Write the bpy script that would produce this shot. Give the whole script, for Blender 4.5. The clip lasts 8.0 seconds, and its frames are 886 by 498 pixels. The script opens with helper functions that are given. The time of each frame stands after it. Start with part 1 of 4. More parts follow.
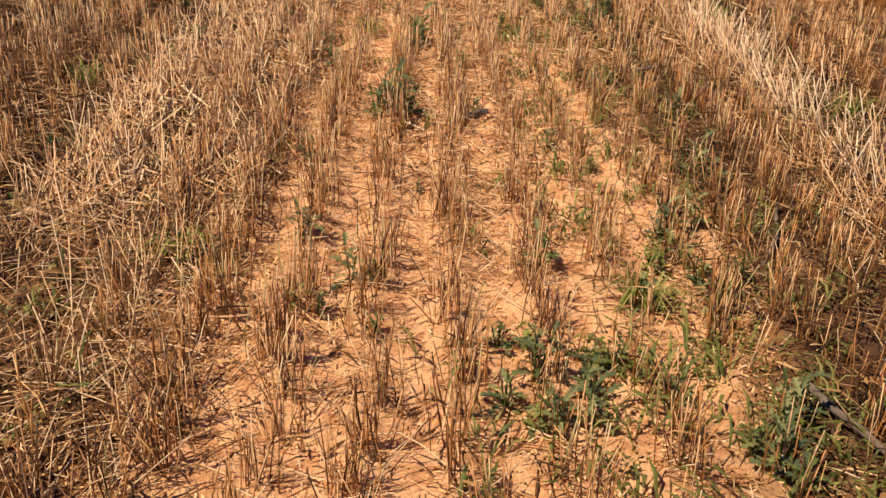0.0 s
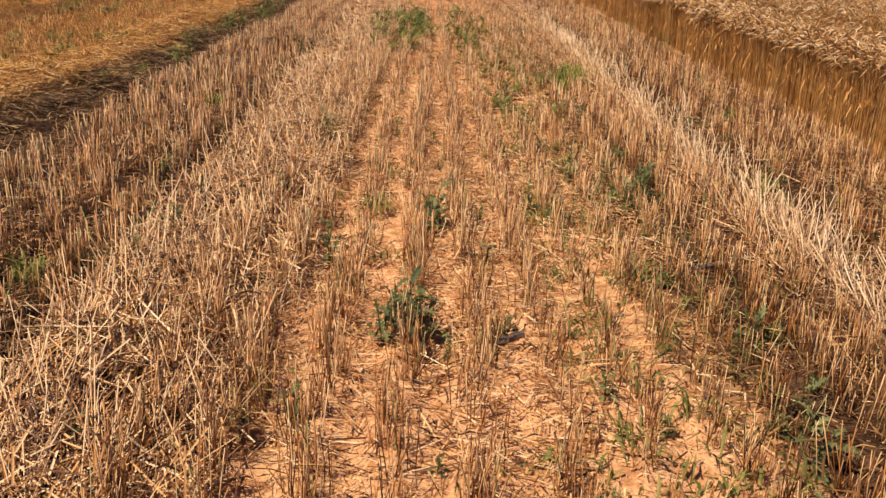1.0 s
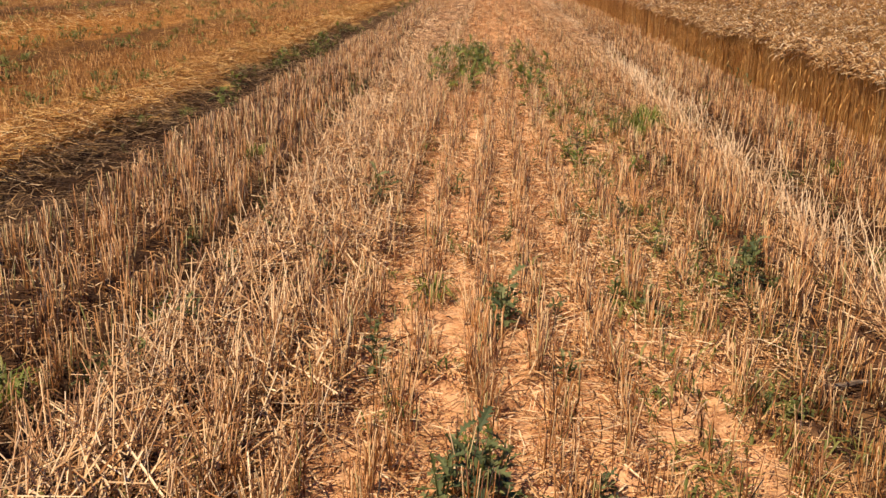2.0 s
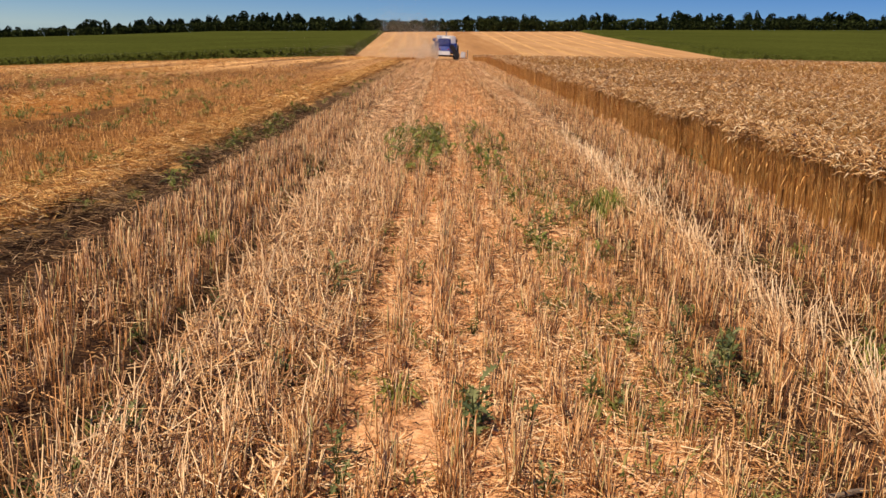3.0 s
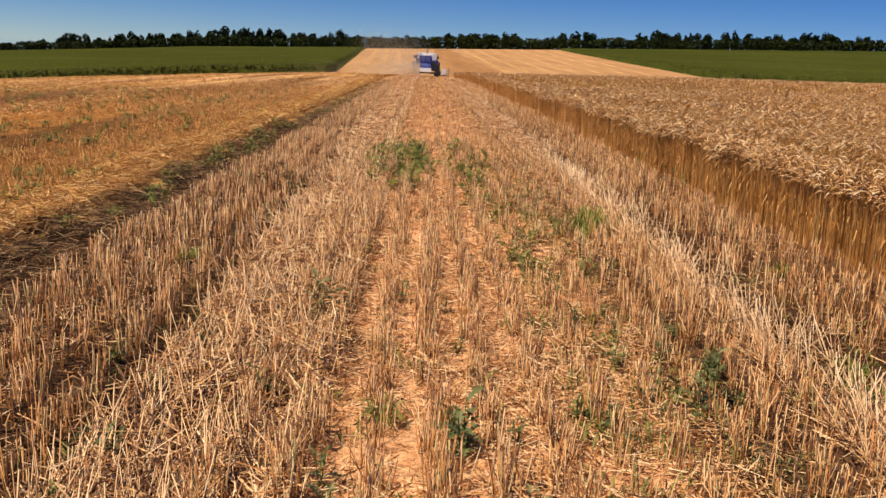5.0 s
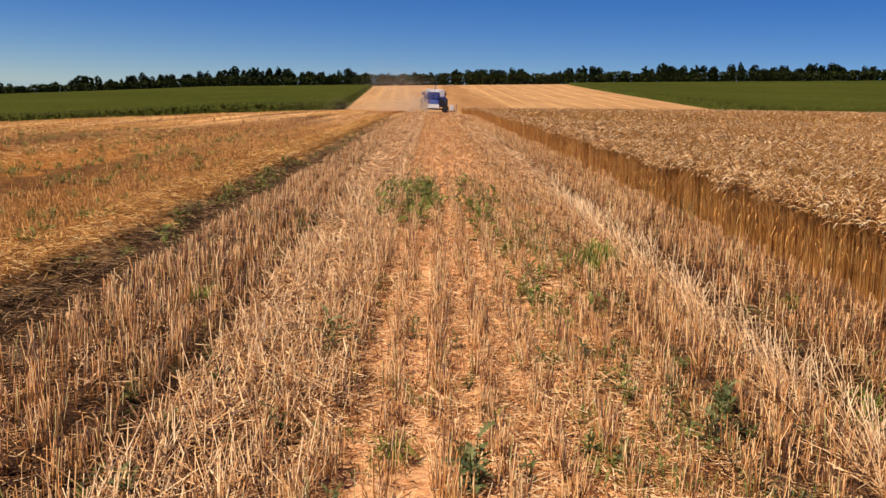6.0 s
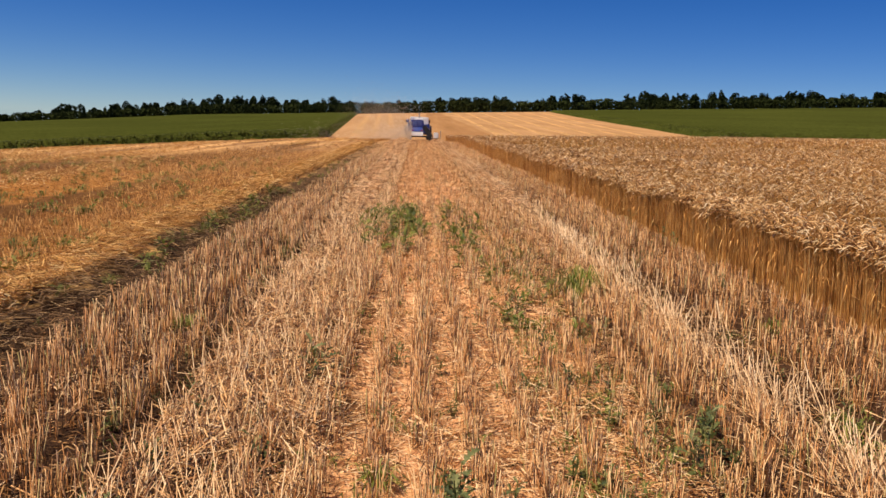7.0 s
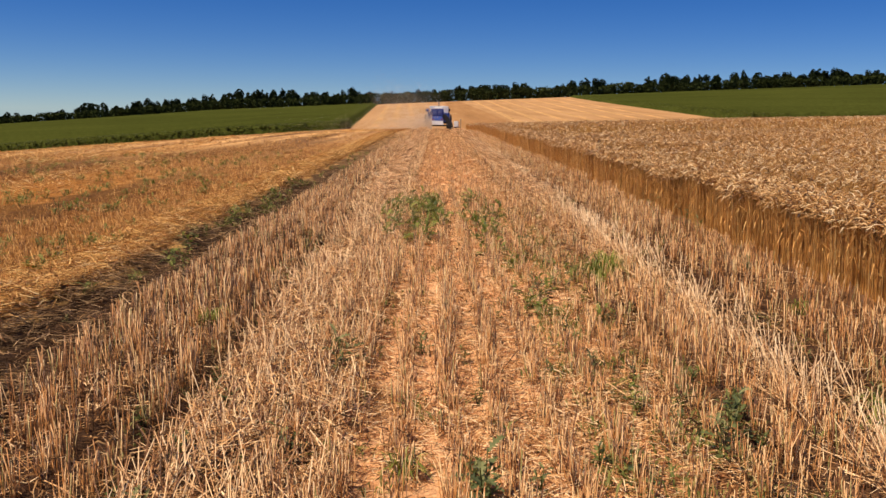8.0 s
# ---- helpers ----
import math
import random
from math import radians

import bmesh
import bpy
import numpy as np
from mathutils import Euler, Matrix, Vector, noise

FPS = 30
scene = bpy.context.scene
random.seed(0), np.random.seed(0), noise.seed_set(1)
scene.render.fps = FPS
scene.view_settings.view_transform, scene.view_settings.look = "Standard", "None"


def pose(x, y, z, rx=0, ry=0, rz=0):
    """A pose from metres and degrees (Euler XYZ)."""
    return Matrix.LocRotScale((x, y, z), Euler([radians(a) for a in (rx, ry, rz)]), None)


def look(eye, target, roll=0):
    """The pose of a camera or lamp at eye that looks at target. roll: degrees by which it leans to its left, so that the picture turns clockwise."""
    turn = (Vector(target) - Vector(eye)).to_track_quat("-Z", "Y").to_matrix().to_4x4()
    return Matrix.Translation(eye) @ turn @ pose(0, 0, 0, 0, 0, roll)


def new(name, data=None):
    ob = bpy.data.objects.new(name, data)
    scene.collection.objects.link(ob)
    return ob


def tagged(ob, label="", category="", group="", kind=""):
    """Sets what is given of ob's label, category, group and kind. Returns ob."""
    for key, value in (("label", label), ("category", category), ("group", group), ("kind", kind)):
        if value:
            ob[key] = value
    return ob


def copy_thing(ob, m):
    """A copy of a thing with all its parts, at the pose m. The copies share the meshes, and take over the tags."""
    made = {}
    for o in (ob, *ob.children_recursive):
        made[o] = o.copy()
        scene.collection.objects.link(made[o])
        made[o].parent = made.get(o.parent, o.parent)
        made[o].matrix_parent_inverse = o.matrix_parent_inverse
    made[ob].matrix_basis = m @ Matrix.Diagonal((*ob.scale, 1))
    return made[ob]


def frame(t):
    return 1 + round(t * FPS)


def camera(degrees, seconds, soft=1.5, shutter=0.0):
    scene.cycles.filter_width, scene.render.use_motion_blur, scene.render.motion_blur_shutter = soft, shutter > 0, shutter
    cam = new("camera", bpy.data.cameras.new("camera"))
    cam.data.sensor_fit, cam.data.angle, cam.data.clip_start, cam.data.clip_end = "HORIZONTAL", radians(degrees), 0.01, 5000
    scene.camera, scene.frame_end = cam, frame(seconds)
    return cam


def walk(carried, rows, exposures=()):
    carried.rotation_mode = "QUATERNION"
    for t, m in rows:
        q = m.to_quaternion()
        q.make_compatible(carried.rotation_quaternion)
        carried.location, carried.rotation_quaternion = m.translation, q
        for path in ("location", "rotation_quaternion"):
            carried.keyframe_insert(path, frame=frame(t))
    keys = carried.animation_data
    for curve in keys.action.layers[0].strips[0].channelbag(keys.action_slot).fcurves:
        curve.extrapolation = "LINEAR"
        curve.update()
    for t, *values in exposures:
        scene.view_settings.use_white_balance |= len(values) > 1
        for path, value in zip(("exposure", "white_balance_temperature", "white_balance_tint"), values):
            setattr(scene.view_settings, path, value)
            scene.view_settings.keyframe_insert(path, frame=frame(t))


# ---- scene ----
cam = camera(52.6, 8.0)
PATH = [
    (0, (0.203, -1.796, 1.266), (0.263, -0.017, 0.355), 2.3),
    (0.5, (0.206, -1.322, 1.317), (0.265, 0.513, 0.524), 3.2),
    (1, (0.125, -0.878, 1.316), (0.18, 1.008, 0.653), 3.2),
    (1.5, (0.068, -0.501, 1.32), (0.141, 1.362, 0.595), 3.0),
    (2, (0.069, -0.116, 1.344), (-0.001, 1.787, 0.731), 2.6),
    (2.2, (0.074, -0.036, 1.363), (0.019, 1.879, 0.787), 2.1),
    (3.3, (-0.01, 0.129, 1.358), (0.031, 2.082, 0.93), 3.4),
    (3.5, (-0.013, 0.136, 1.354), (0.032, 2.085, 0.905), 3.5),
    (4, (-0.014, 0.15, 1.355), (0.084, 2.097, 0.907), 4.0),
    (4.5, (-0.012, 0.153, 1.358), (0.072, 2.102, 0.918), 4.0),
    (6, (-0.008, 0.114, 1.377), (0.033, 2.086, 1.044), 2.5),
    (6.5, (-0.007, 0.106, 1.379), (0.029, 2.081, 1.067), 2.6),
    (7, (-0.003, 0.103, 1.378), (0.07, 2.083, 1.106), 2.4),
    (7.5, (-0.013, 0.098, 1.372), (0.045, 2.073, 1.064), 2.7),
    (8, (0.006, 0.099, 1.378), (0.028, 2.076, 1.08), 0.8),
]
walk(cam, [(t, look(eye, target, roll)) for t, eye, target, roll in PATH])

# ---- daylight ----
SUN_ELEVATION, SUN_TURN = 57.0, -110.0  # degrees up; degrees from +y, negative to the west side (-x)
world = bpy.data.worlds.new("sky")
scene.world = world
world.use_nodes = True
wn = world.node_tree
wn.nodes.clear()
sky = wn.nodes.new("ShaderNodeTexSky")
sky.sky_type, sky.sun_disc = "NISHITA", False
sky.sun_elevation, sky.sun_rotation = radians(SUN_ELEVATION), radians(SUN_TURN)
sky.altitude, sky.air_density, sky.dust_density, sky.ozone_density = 3500, 1.0, 0.0, 8.0
bg = wn.nodes.new("ShaderNodeBackground")
bg.inputs["Strength"].default_value = 0.061
wo = wn.nodes.new("ShaderNodeOutputWorld")
deep = wn.nodes.new("ShaderNodeHueSaturation")  # the clear, deep blue of a dry summer sky
deep.inputs["Hue"].default_value, deep.inputs["Saturation"].default_value = 0.514, 1.25
wn.links.new(sky.outputs["Color"], deep.inputs["Color"])
wn.links.new(deep.outputs["Color"], bg.inputs["Color"])
wn.links.new(bg.outputs["Background"], wo.inputs["Surface"])
sun_data = bpy.data.lights.new("sun", "SUN")
sun_data.energy, sun_data.angle, sun_data.color = 5.0, radians(0.53), (1.0, 0.82, 0.61)
sun = new("sun", sun_data)
se, st = radians(SUN_ELEVATION), radians(SUN_TURN)
sun_way = Vector((math.sin(st) * math.cos(se), math.cos(st) * math.cos(se), math.sin(se)))
sun.matrix_world = look(sun_way * 50, (0, 0, 0))
scene.view_settings.exposure = 0.35


# ---- materials ----
def shader(name, rough=0.8, spec=0.25):
    m = bpy.data.materials.new(name)
    m.use_nodes = True
    nt = m.node_tree
    b = nt.nodes["Principled BSDF"]
    b.inputs["Roughness"].default_value = rough
    b.inputs["Specular IOR Level"].default_value = spec
    return m, nt, b


def ramp(nt, stops, source=None, mode="LINEAR"):
    r = nt.nodes.new("ShaderNodeValToRGB")
    r.color_ramp.interpolation = mode
    e = r.color_ramp.elements
    while len(e) < len(stops):
        e.new(0.5)
    for k, (p, c) in enumerate(stops):
        e[k].position, e[k].color = p, (*c, 1)
    if source is not None:
        nt.links.new(source, r.inputs["Fac"])
    return r


def noise_tex(nt, scale, detail=4.0, rough=0.6, vec=None, coord="Object"):
    n = nt.nodes.new("ShaderNodeTexNoise")
    n.inputs["Scale"].default_value, n.inputs["Detail"].default_value, n.inputs["Roughness"].default_value = scale, detail, rough
    if vec is None:
        tc = nt.nodes.new("ShaderNodeTexCoord")
        vec = tc.outputs[coord]
    nt.links.new(vec, n.inputs["Vector"])
    return n


def mixer(nt, fac, a, b, kind="MIX"):
    m = nt.nodes.new("ShaderNodeMix")
    m.data_type, m.blend_type = "RGBA", kind
    for slot, v in ((m.inputs[0], fac), (m.inputs[6], a), (m.inputs[7], b)):
        if isinstance(v, (int, float)):
            slot.default_value = v
        elif isinstance(v, tuple):
            slot.default_value = (*v, 1)
        else:
            nt.links.new(v, slot)
    return m.outputs[2]


def bump(nt, b, height, strength=0.4, distance=0.01):
    n = nt.nodes.new("ShaderNodeBump")
    n.inputs["Strength"].default_value, n.inputs["Distance"].default_value = strength, distance
    nt.links.new(height, n.inputs["Height"])
    nt.links.new(n.outputs["Normal"], b.inputs["Normal"])


def fibre(name, stops, rough=0.65, spec=0.3, glow=0.0, single=False):
    """Dry or green plant matter: each blade its own tone, streaked finely, and letting some light through."""
    m, nt, b = shader(name, rough, spec)
    geo = nt.nodes.new("ShaderNodeObjectInfo" if single else "ShaderNodeNewGeometry")
    r = ramp(nt, stops, geo.outputs["Random" if single else "Random Per Island"])
    n = noise_tex(nt, 60, 3)
    streak = ramp(nt, [(0.3, (0.72, 0.7, 0.66)), (0.7, (1.1, 1.08, 1.05))], n.outputs["Fac"])
    col = mixer(nt, 0.8, r.outputs["Color"], streak.outputs["Color"], "MULTIPLY")
    nt.links.new(col, b.inputs["Base Color"])
    if glow:
        out = nt.nodes["Material Output"]
        tr = nt.nodes.new("ShaderNodeBsdfTranslucent")
        nt.links.new(col, tr.inputs["Color"])
        mx = nt.nodes.new("ShaderNodeMixShader")
        mx.inputs["Fac"].default_value = glow
        nt.links.new(b.outputs["BSDF"], mx.inputs[1])
        nt.links.new(tr.outputs["BSDF"], mx.inputs[2])
        nt.links.new(mx.outputs["Shader"], out.inputs["Surface"])
    return m


def paint(name, color, rough=0.45, metal=0.0, dirt=(0.30, 0.22, 0.13), amount=0.35, scale=2.5):
    """Painted or bare machine surface with field dust on it."""
    m, nt, b = shader(name, rough, 0.4)
    b.inputs["Metallic"].default_value = metal
    n = noise_tex(nt, scale, 6)
    f = ramp(nt, [(0.45, (0, 0, 0)), (0.75, (amount, amount, amount))], n.outputs["Fac"])
    nt.links.new(mixer(nt, f.outputs["Color"], color, dirt), b.inputs["Base Color"])
    return m


# near-black low stops in stubble, litter and dead leaf paint in shade between stalks
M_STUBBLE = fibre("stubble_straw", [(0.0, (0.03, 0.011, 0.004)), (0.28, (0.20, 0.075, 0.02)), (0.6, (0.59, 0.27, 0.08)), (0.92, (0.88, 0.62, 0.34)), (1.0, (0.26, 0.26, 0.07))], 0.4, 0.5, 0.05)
M_PALE = fibre("pale_straw", [(0.0, (0.08, 0.032, 0.014)), (0.28, (0.47, 0.235, 0.10)), (0.6, (0.86, 0.565, 0.305)), (1.0, (0.95, 0.74, 0.48))], 0.45, 0.45, 0.05)
M_BLEACH = fibre("bleached_straw", [(0.0, (0.25, 0.13, 0.065)), (0.3, (0.60, 0.38, 0.21)), (0.7, (0.84, 0.61, 0.38)), (1.0, (0.94, 0.78, 0.56))], 0.45, 0.45, 0.05)
M_LITTER = fibre("straw_litter", [(0.0, (0.06, 0.024, 0.01)), (0.25, (0.36, 0.16, 0.05)), (0.55, (0.78, 0.47, 0.21)), (1.0, (0.95, 0.75, 0.49))], 0.55, 0.35, 0.05)
M_CHAFF = fibre("chaff", [(0.0, (0.40, 0.19, 0.07)), (0.4, (0.78, 0.44, 0.19)), (1.0, (0.90, 0.62, 0.34))], 0.75, 0.2, 0.05)
M_WHEAT = fibre("wheat_stalk", [(0.0, (0.24, 0.09, 0.022)), (0.4, (0.56, 0.265, 0.07)), (0.8, (0.76, 0.42, 0.135)), (1.0, (0.84, 0.57, 0.24))], 0.55, 0.35, 0.05)
M_EAR = fibre("wheat_ear", [(0.0, (0.24, 0.105, 0.03)), (0.4, (0.52, 0.28, 0.095)), (0.75, (0.80, 0.53, 0.26)), (1.0, (0.93, 0.77, 0.52))], 0.5, 0.4, 0.1)
M_YELLOW = fibre("yellow_straw", [(0.0, (0.30, 0.13, 0.03)), (0.35, (0.64, 0.36, 0.105)), (0.8, (0.86, 0.58, 0.22)), (1.0, (0.93, 0.76, 0.44))], 0.55, 0.35, 0.05)
M_DEAD = fibre("dead_leaf", [(0.0, (0.025, 0.013, 0.007)), (0.5, (0.10, 0.048, 0.02)), (0.85, (0.30, 0.155, 0.06)), (1.0, (0.60, 0.38, 0.18))], 0.75, 0.15, 0.1)
M_TROD = fibre("trodden_straw", [(0.0, (0.03, 0.017, 0.01)), (0.5, (0.14, 0.08, 0.038)), (0.85, (0.38, 0.235, 0.11)), (1.0, (0.66, 0.48, 0.28))], 0.7, 0.25, 0.05)
M_OLD = fibre("old_straw", [(0.0, (0.10, 0.035, 0.008)), (0.35, (0.33, 0.15, 0.04)), (0.75, (0.58, 0.30, 0.09)), (1.0, (0.82, 0.52, 0.21))], 0.6, 0.3, 0.05)
M_WEED = fibre("weed_leaf", [(0.0, (0.07, 0.095, 0.028)), (0.5, (0.16, 0.19, 0.055)), (1.0, (0.32, 0.33, 0.12))], 0.6, 0.25, 0.35, True)
M_GREY_WEED = fibre("grey_weed_leaf", [(0.0, (0.08, 0.115, 0.06)), (0.5, (0.155, 0.19, 0.075)), (1.0, (0.33, 0.35, 0.16))], 0.65, 0.2, 0.35, True)
M_PATCH = fibre("patch_weed_leaf", [(0.0, (0.12, 0.15, 0.03)), (0.5, (0.22, 0.26, 0.055)), (1.0, (0.34, 0.36, 0.10))], 0.6, 0.25, 0.35, True)
M_GRASS = fibre("grass_blade", [(0.0, (0.13, 0.18, 0.03)), (0.6, (0.25, 0.28, 0.055)), (1.0, (0.45, 0.42, 0.13))], 0.5, 0.35, 0.3)
M_CROP = fibre("green_crop_leaf", [(0.0, (0.03, 0.04, 0.004)), (0.5, (0.055, 0.07, 0.007)), (1.0, (0.085, 0.10, 0.012))], 0.6, 0.2, 0.2)
M_TREE = fibre("tree_leaf", [(0.0, (0.012, 0.019, 0.009)), (0.6, (0.020, 0.030, 0.012)), (1.0, (0.032, 0.042, 0.016))], 0.95, 0.0, 0.05)
M_BUSH = fibre("bush_leaf", [(0.0, (0.018, 0.026, 0.010)), (0.6, (0.034, 0.047, 0.016)), (1.0, (0.055, 0.070, 0.024))], 0.95, 0.0, 0.05)
M_BARK = paint("bark", (0.07, 0.05, 0.035), 0.9, 0, (0.12, 0.1, 0.07), 0.6, 6)
M_WOOD = paint("weathered_stick", (0.16, 0.12, 0.09), 0.9, 0, (0.05, 0.035, 0.03), 0.8, 40)
M_DUST = fibre("dust_fleck", [(0.0, (0.80, 0.69, 0.57)), (1.0, (0.90, 0.80, 0.68))], 0.95, 0.0, 0.5)
M_BLUE = paint("blue_paint", (0.03, 0.07, 0.30), 0.4)
M_WHITE = paint("white_paint", (0.80, 0.80, 0.80), 0.4, 0, (0.45, 0.37, 0.28), 0.3)
M_BLACK = paint("black_sheet", (0.015, 0.015, 0.018), 0.6, 0, (0.10, 0.08, 0.06), 0.3)
M_RUBBER = paint("tyre_rubber", (0.02, 0.02, 0.02), 0.85, 0, (0.16, 0.12, 0.08), 0.6)
M_STEEL = paint("steel", (0.35, 0.35, 0.36), 0.4, 0.9, (0.25, 0.18, 0.12), 0.5)
M_PANEL = paint("pale_blue_sheet", (0.16, 0.24, 0.52), 0.35)
M_RED = paint("red_lens", (0.5, 0.02, 0.015), 0.25)
M_GLASS, _nt, _b = shader("cab_glass", 0.05, 0.5)
_b.inputs["Base Color"].default_value = (0.02, 0.03, 0.04, 1)
_b.inputs["Transmission Weight"].default_value = 0.4


def clod_material():
    m, nt, b = shader("soil_clod", 0.95, 0.1)
    n = noise_tex(nt, 25, 6)
    r = ramp(nt, [(0.3, (0.07, 0.045, 0.035)), (0.7, (0.17, 0.11, 0.08))], n.outputs["Fac"])
    nt.links.new(r.outputs["Color"], b.inputs["Base Color"])
    bump(nt, b, n.outputs["Fac"], 0.6, 0.01)
    return m


M_CLOD = clod_material()


def ground_material():
    """Soil, chaff and straw litter in bands along the combine's runs, with shade of the stubble gaps painted in; golden
    stubble on the far slope.
    """
    m, nt, b = shader("field_ground", 0.95, 0.08)
    tc = nt.nodes.new("ShaderNodeTexCoord")
    vec = tc.outputs["Object"]
    sep = nt.nodes.new("ShaderNodeSeparateXYZ")
    nt.links.new(vec, sep.inputs[0])
    wob = noise_tex(nt, 1.3, 5, 0.65, vec)
    add = nt.nodes.new("ShaderNodeMath")
    add.operation = "MULTIPLY_ADD"
    nt.links.new(wob.outputs["Fac"], add.inputs[0])
    add.inputs[1].default_value = 1.5
    sub = nt.nodes.new("ShaderNodeMath")
    sub.operation = "SUBTRACT"
    nt.links.new(sep.outputs["X"], sub.inputs[0])
    sub.inputs[1].default_value = 0.75
    nt.links.new(sub.outputs[0], add.inputs[2])
    rng = nt.nodes.new("ShaderNodeMapRange")
    rng.inputs["From Min"].default_value, rng.inputs["From Max"].default_value = -12, 8
    nt.links.new(add.outputs[0], rng.inputs["Value"])
    # soil and dark: dark earth, deepened further to paint shade beside the stubble
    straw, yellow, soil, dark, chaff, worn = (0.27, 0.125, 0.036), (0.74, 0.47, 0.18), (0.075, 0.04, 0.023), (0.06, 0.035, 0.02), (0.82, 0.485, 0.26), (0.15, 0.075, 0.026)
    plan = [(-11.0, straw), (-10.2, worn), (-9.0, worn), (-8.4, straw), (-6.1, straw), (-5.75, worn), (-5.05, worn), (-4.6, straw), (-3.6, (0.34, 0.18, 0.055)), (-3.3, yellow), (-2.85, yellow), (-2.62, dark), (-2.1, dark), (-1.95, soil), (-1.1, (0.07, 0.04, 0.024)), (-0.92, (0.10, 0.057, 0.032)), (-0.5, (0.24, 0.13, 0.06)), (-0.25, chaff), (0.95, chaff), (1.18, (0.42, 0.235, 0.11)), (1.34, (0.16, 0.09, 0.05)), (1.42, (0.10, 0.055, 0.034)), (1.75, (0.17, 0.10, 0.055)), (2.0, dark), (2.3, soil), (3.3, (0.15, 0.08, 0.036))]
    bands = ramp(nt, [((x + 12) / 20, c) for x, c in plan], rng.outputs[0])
    fine = noise_tex(nt, 34, 9, 0.75, vec)
    mott = ramp(nt, [(0.32, (0.3, 0.25, 0.22)), (0.40, (0.9, 0.88, 0.86)), (0.65, (1.2, 1.18, 1.14))], fine.outputs["Fac"])
    col = mixer(nt, 0.85, bands.outputs["Color"], mott.outputs["Color"], "MULTIPLY")
    grit = noise_tex(nt, 95, 5, 0.7, vec)
    specks = ramp(nt, [(0.36, (0.42, 0.34, 0.33)), (0.45, (0.92, 0.9, 0.88)), (0.6, (1.0, 1.0, 1.0)), (0.68, (1.16, 1.2, 1.25))], grit.outputs["Fac"])
    col = mixer(nt, 0.6, col, specks.outputs["Color"], "MULTIPLY")
    blotch = noise_tex(nt, 11, 5, 0.65, vec)
    patches = ramp(nt, [(0.47, (1, 1, 1)), (0.56, (0.74, 0.62, 0.52)), (0.66, (0.5, 0.4, 0.34))], blotch.outputs["Fac"])
    col = mixer(nt, 0.8, col, patches.outputs["Color"], "MULTIPLY")
    mid = noise_tex(nt, 3.2, 6, 0.6, vec)
    bare = ramp(nt, [(0.60, (0, 0, 0)), (0.76, (0.7, 0.7, 0.7))], mid.outputs["Fac"])
    col = mixer(nt, bare.outputs["Color"], col, mixer(nt, 0.8, (0.13, 0.07, 0.042), mott.outputs["Color"], "MULTIPLY"))
    # far slope gold; from y 15 it also paints grazing-angle brightness onto the run
    far = nt.nodes.new("ShaderNodeMapRange")
    far.inputs["From Min"].default_value, far.inputs["From Max"].default_value = 15, 55
    nt.links.new(sep.outputs["Y"], far.inputs["Value"])
    mp = nt.nodes.new("ShaderNodeMapping")
    mp.inputs["Scale"].default_value = (0.35, 0.02, 0.1)
    nt.links.new(vec, mp.inputs["Vector"])
    streak = noise_tex(nt, 1.0, 5, 0.6, mp.outputs["Vector"])
    hill = ramp(nt, [(0.3, (0.34, 0.19, 0.08)), (0.55, (0.44, 0.255, 0.115)), (0.75, (0.52, 0.325, 0.155))], streak.outputs["Fac"])
    fan = nt.nodes.new("ShaderNodeMath")
    fan.operation = "MULTIPLY_ADD"
    nt.links.new(sep.outputs["Y"], fan.inputs[0])
    fan.inputs[1].default_value = -0.006
    nt.links.new(sep.outputs["X"], fan.inputs[2])
    strip = nt.nodes.new("ShaderNodeMapRange")
    strip.inputs["From Min"].default_value, strip.inputs["From Max"].default_value = -10, 20
    nt.links.new(fan.outputs[0], strip.inputs["Value"])
    last_run = ramp(nt, [(0.40, (1, 1, 1)), (0.42, (0.80, 0.74, 0.66)), (0.67, (0.80, 0.74, 0.66)), (0.69, (1, 1, 1))], strip.outputs[0])
    slope = mixer(nt, 1.0, hill.outputs["Color"], last_run.outputs["Color"], "MULTIPLY")
    col = mixer(nt, far.outputs[0], col, slope)
    west = nt.nodes.new("ShaderNodeMapRange")
    west.inputs["From Min"].default_value, west.inputs["From Max"].default_value = -4.2, -5.2
    nt.links.new(sep.outputs["X"], west.inputs["Value"])
    runs = ramp(nt, [(0.38, (0.4, 0.36, 0.34)), (0.5, (0.9, 0.9, 0.9)), (0.62, (1.6, 1.65, 1.5))], streak.outputs["Fac"])
    near_west = nt.nodes.new("ShaderNodeMapRange")
    near_west.inputs["From Min"].default_value, near_west.inputs["From Max"].default_value = 108, 80
    nt.links.new(sep.outputs["Y"], near_west.inputs["Value"])
    both = nt.nodes.new("ShaderNodeMath")
    both.operation = "MULTIPLY"
    nt.links.new(west.outputs[0], both.inputs[0])
    nt.links.new(near_west.outputs[0], both.inputs[1])
    col = mixer(nt, both.outputs[0], col, mixer(nt, 1.0, col, runs.outputs["Color"], "MULTIPLY"))
    nt.links.new(col, b.inputs["Base Color"])
    crumb = noise_tex(nt, 150, 6, 0.7, vec)
    tall = nt.nodes.new("ShaderNodeMath")
    tall.operation = "MULTIPLY_ADD"
    nt.links.new(crumb.outputs["Fac"], tall.inputs[0])
    tall.inputs[1].default_value = 0.45
    nt.links.new(fine.outputs["Fac"], tall.inputs[2])
    bump(nt, b, tall.outputs[0], 0.8, 0.018)
    return m


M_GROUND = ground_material()


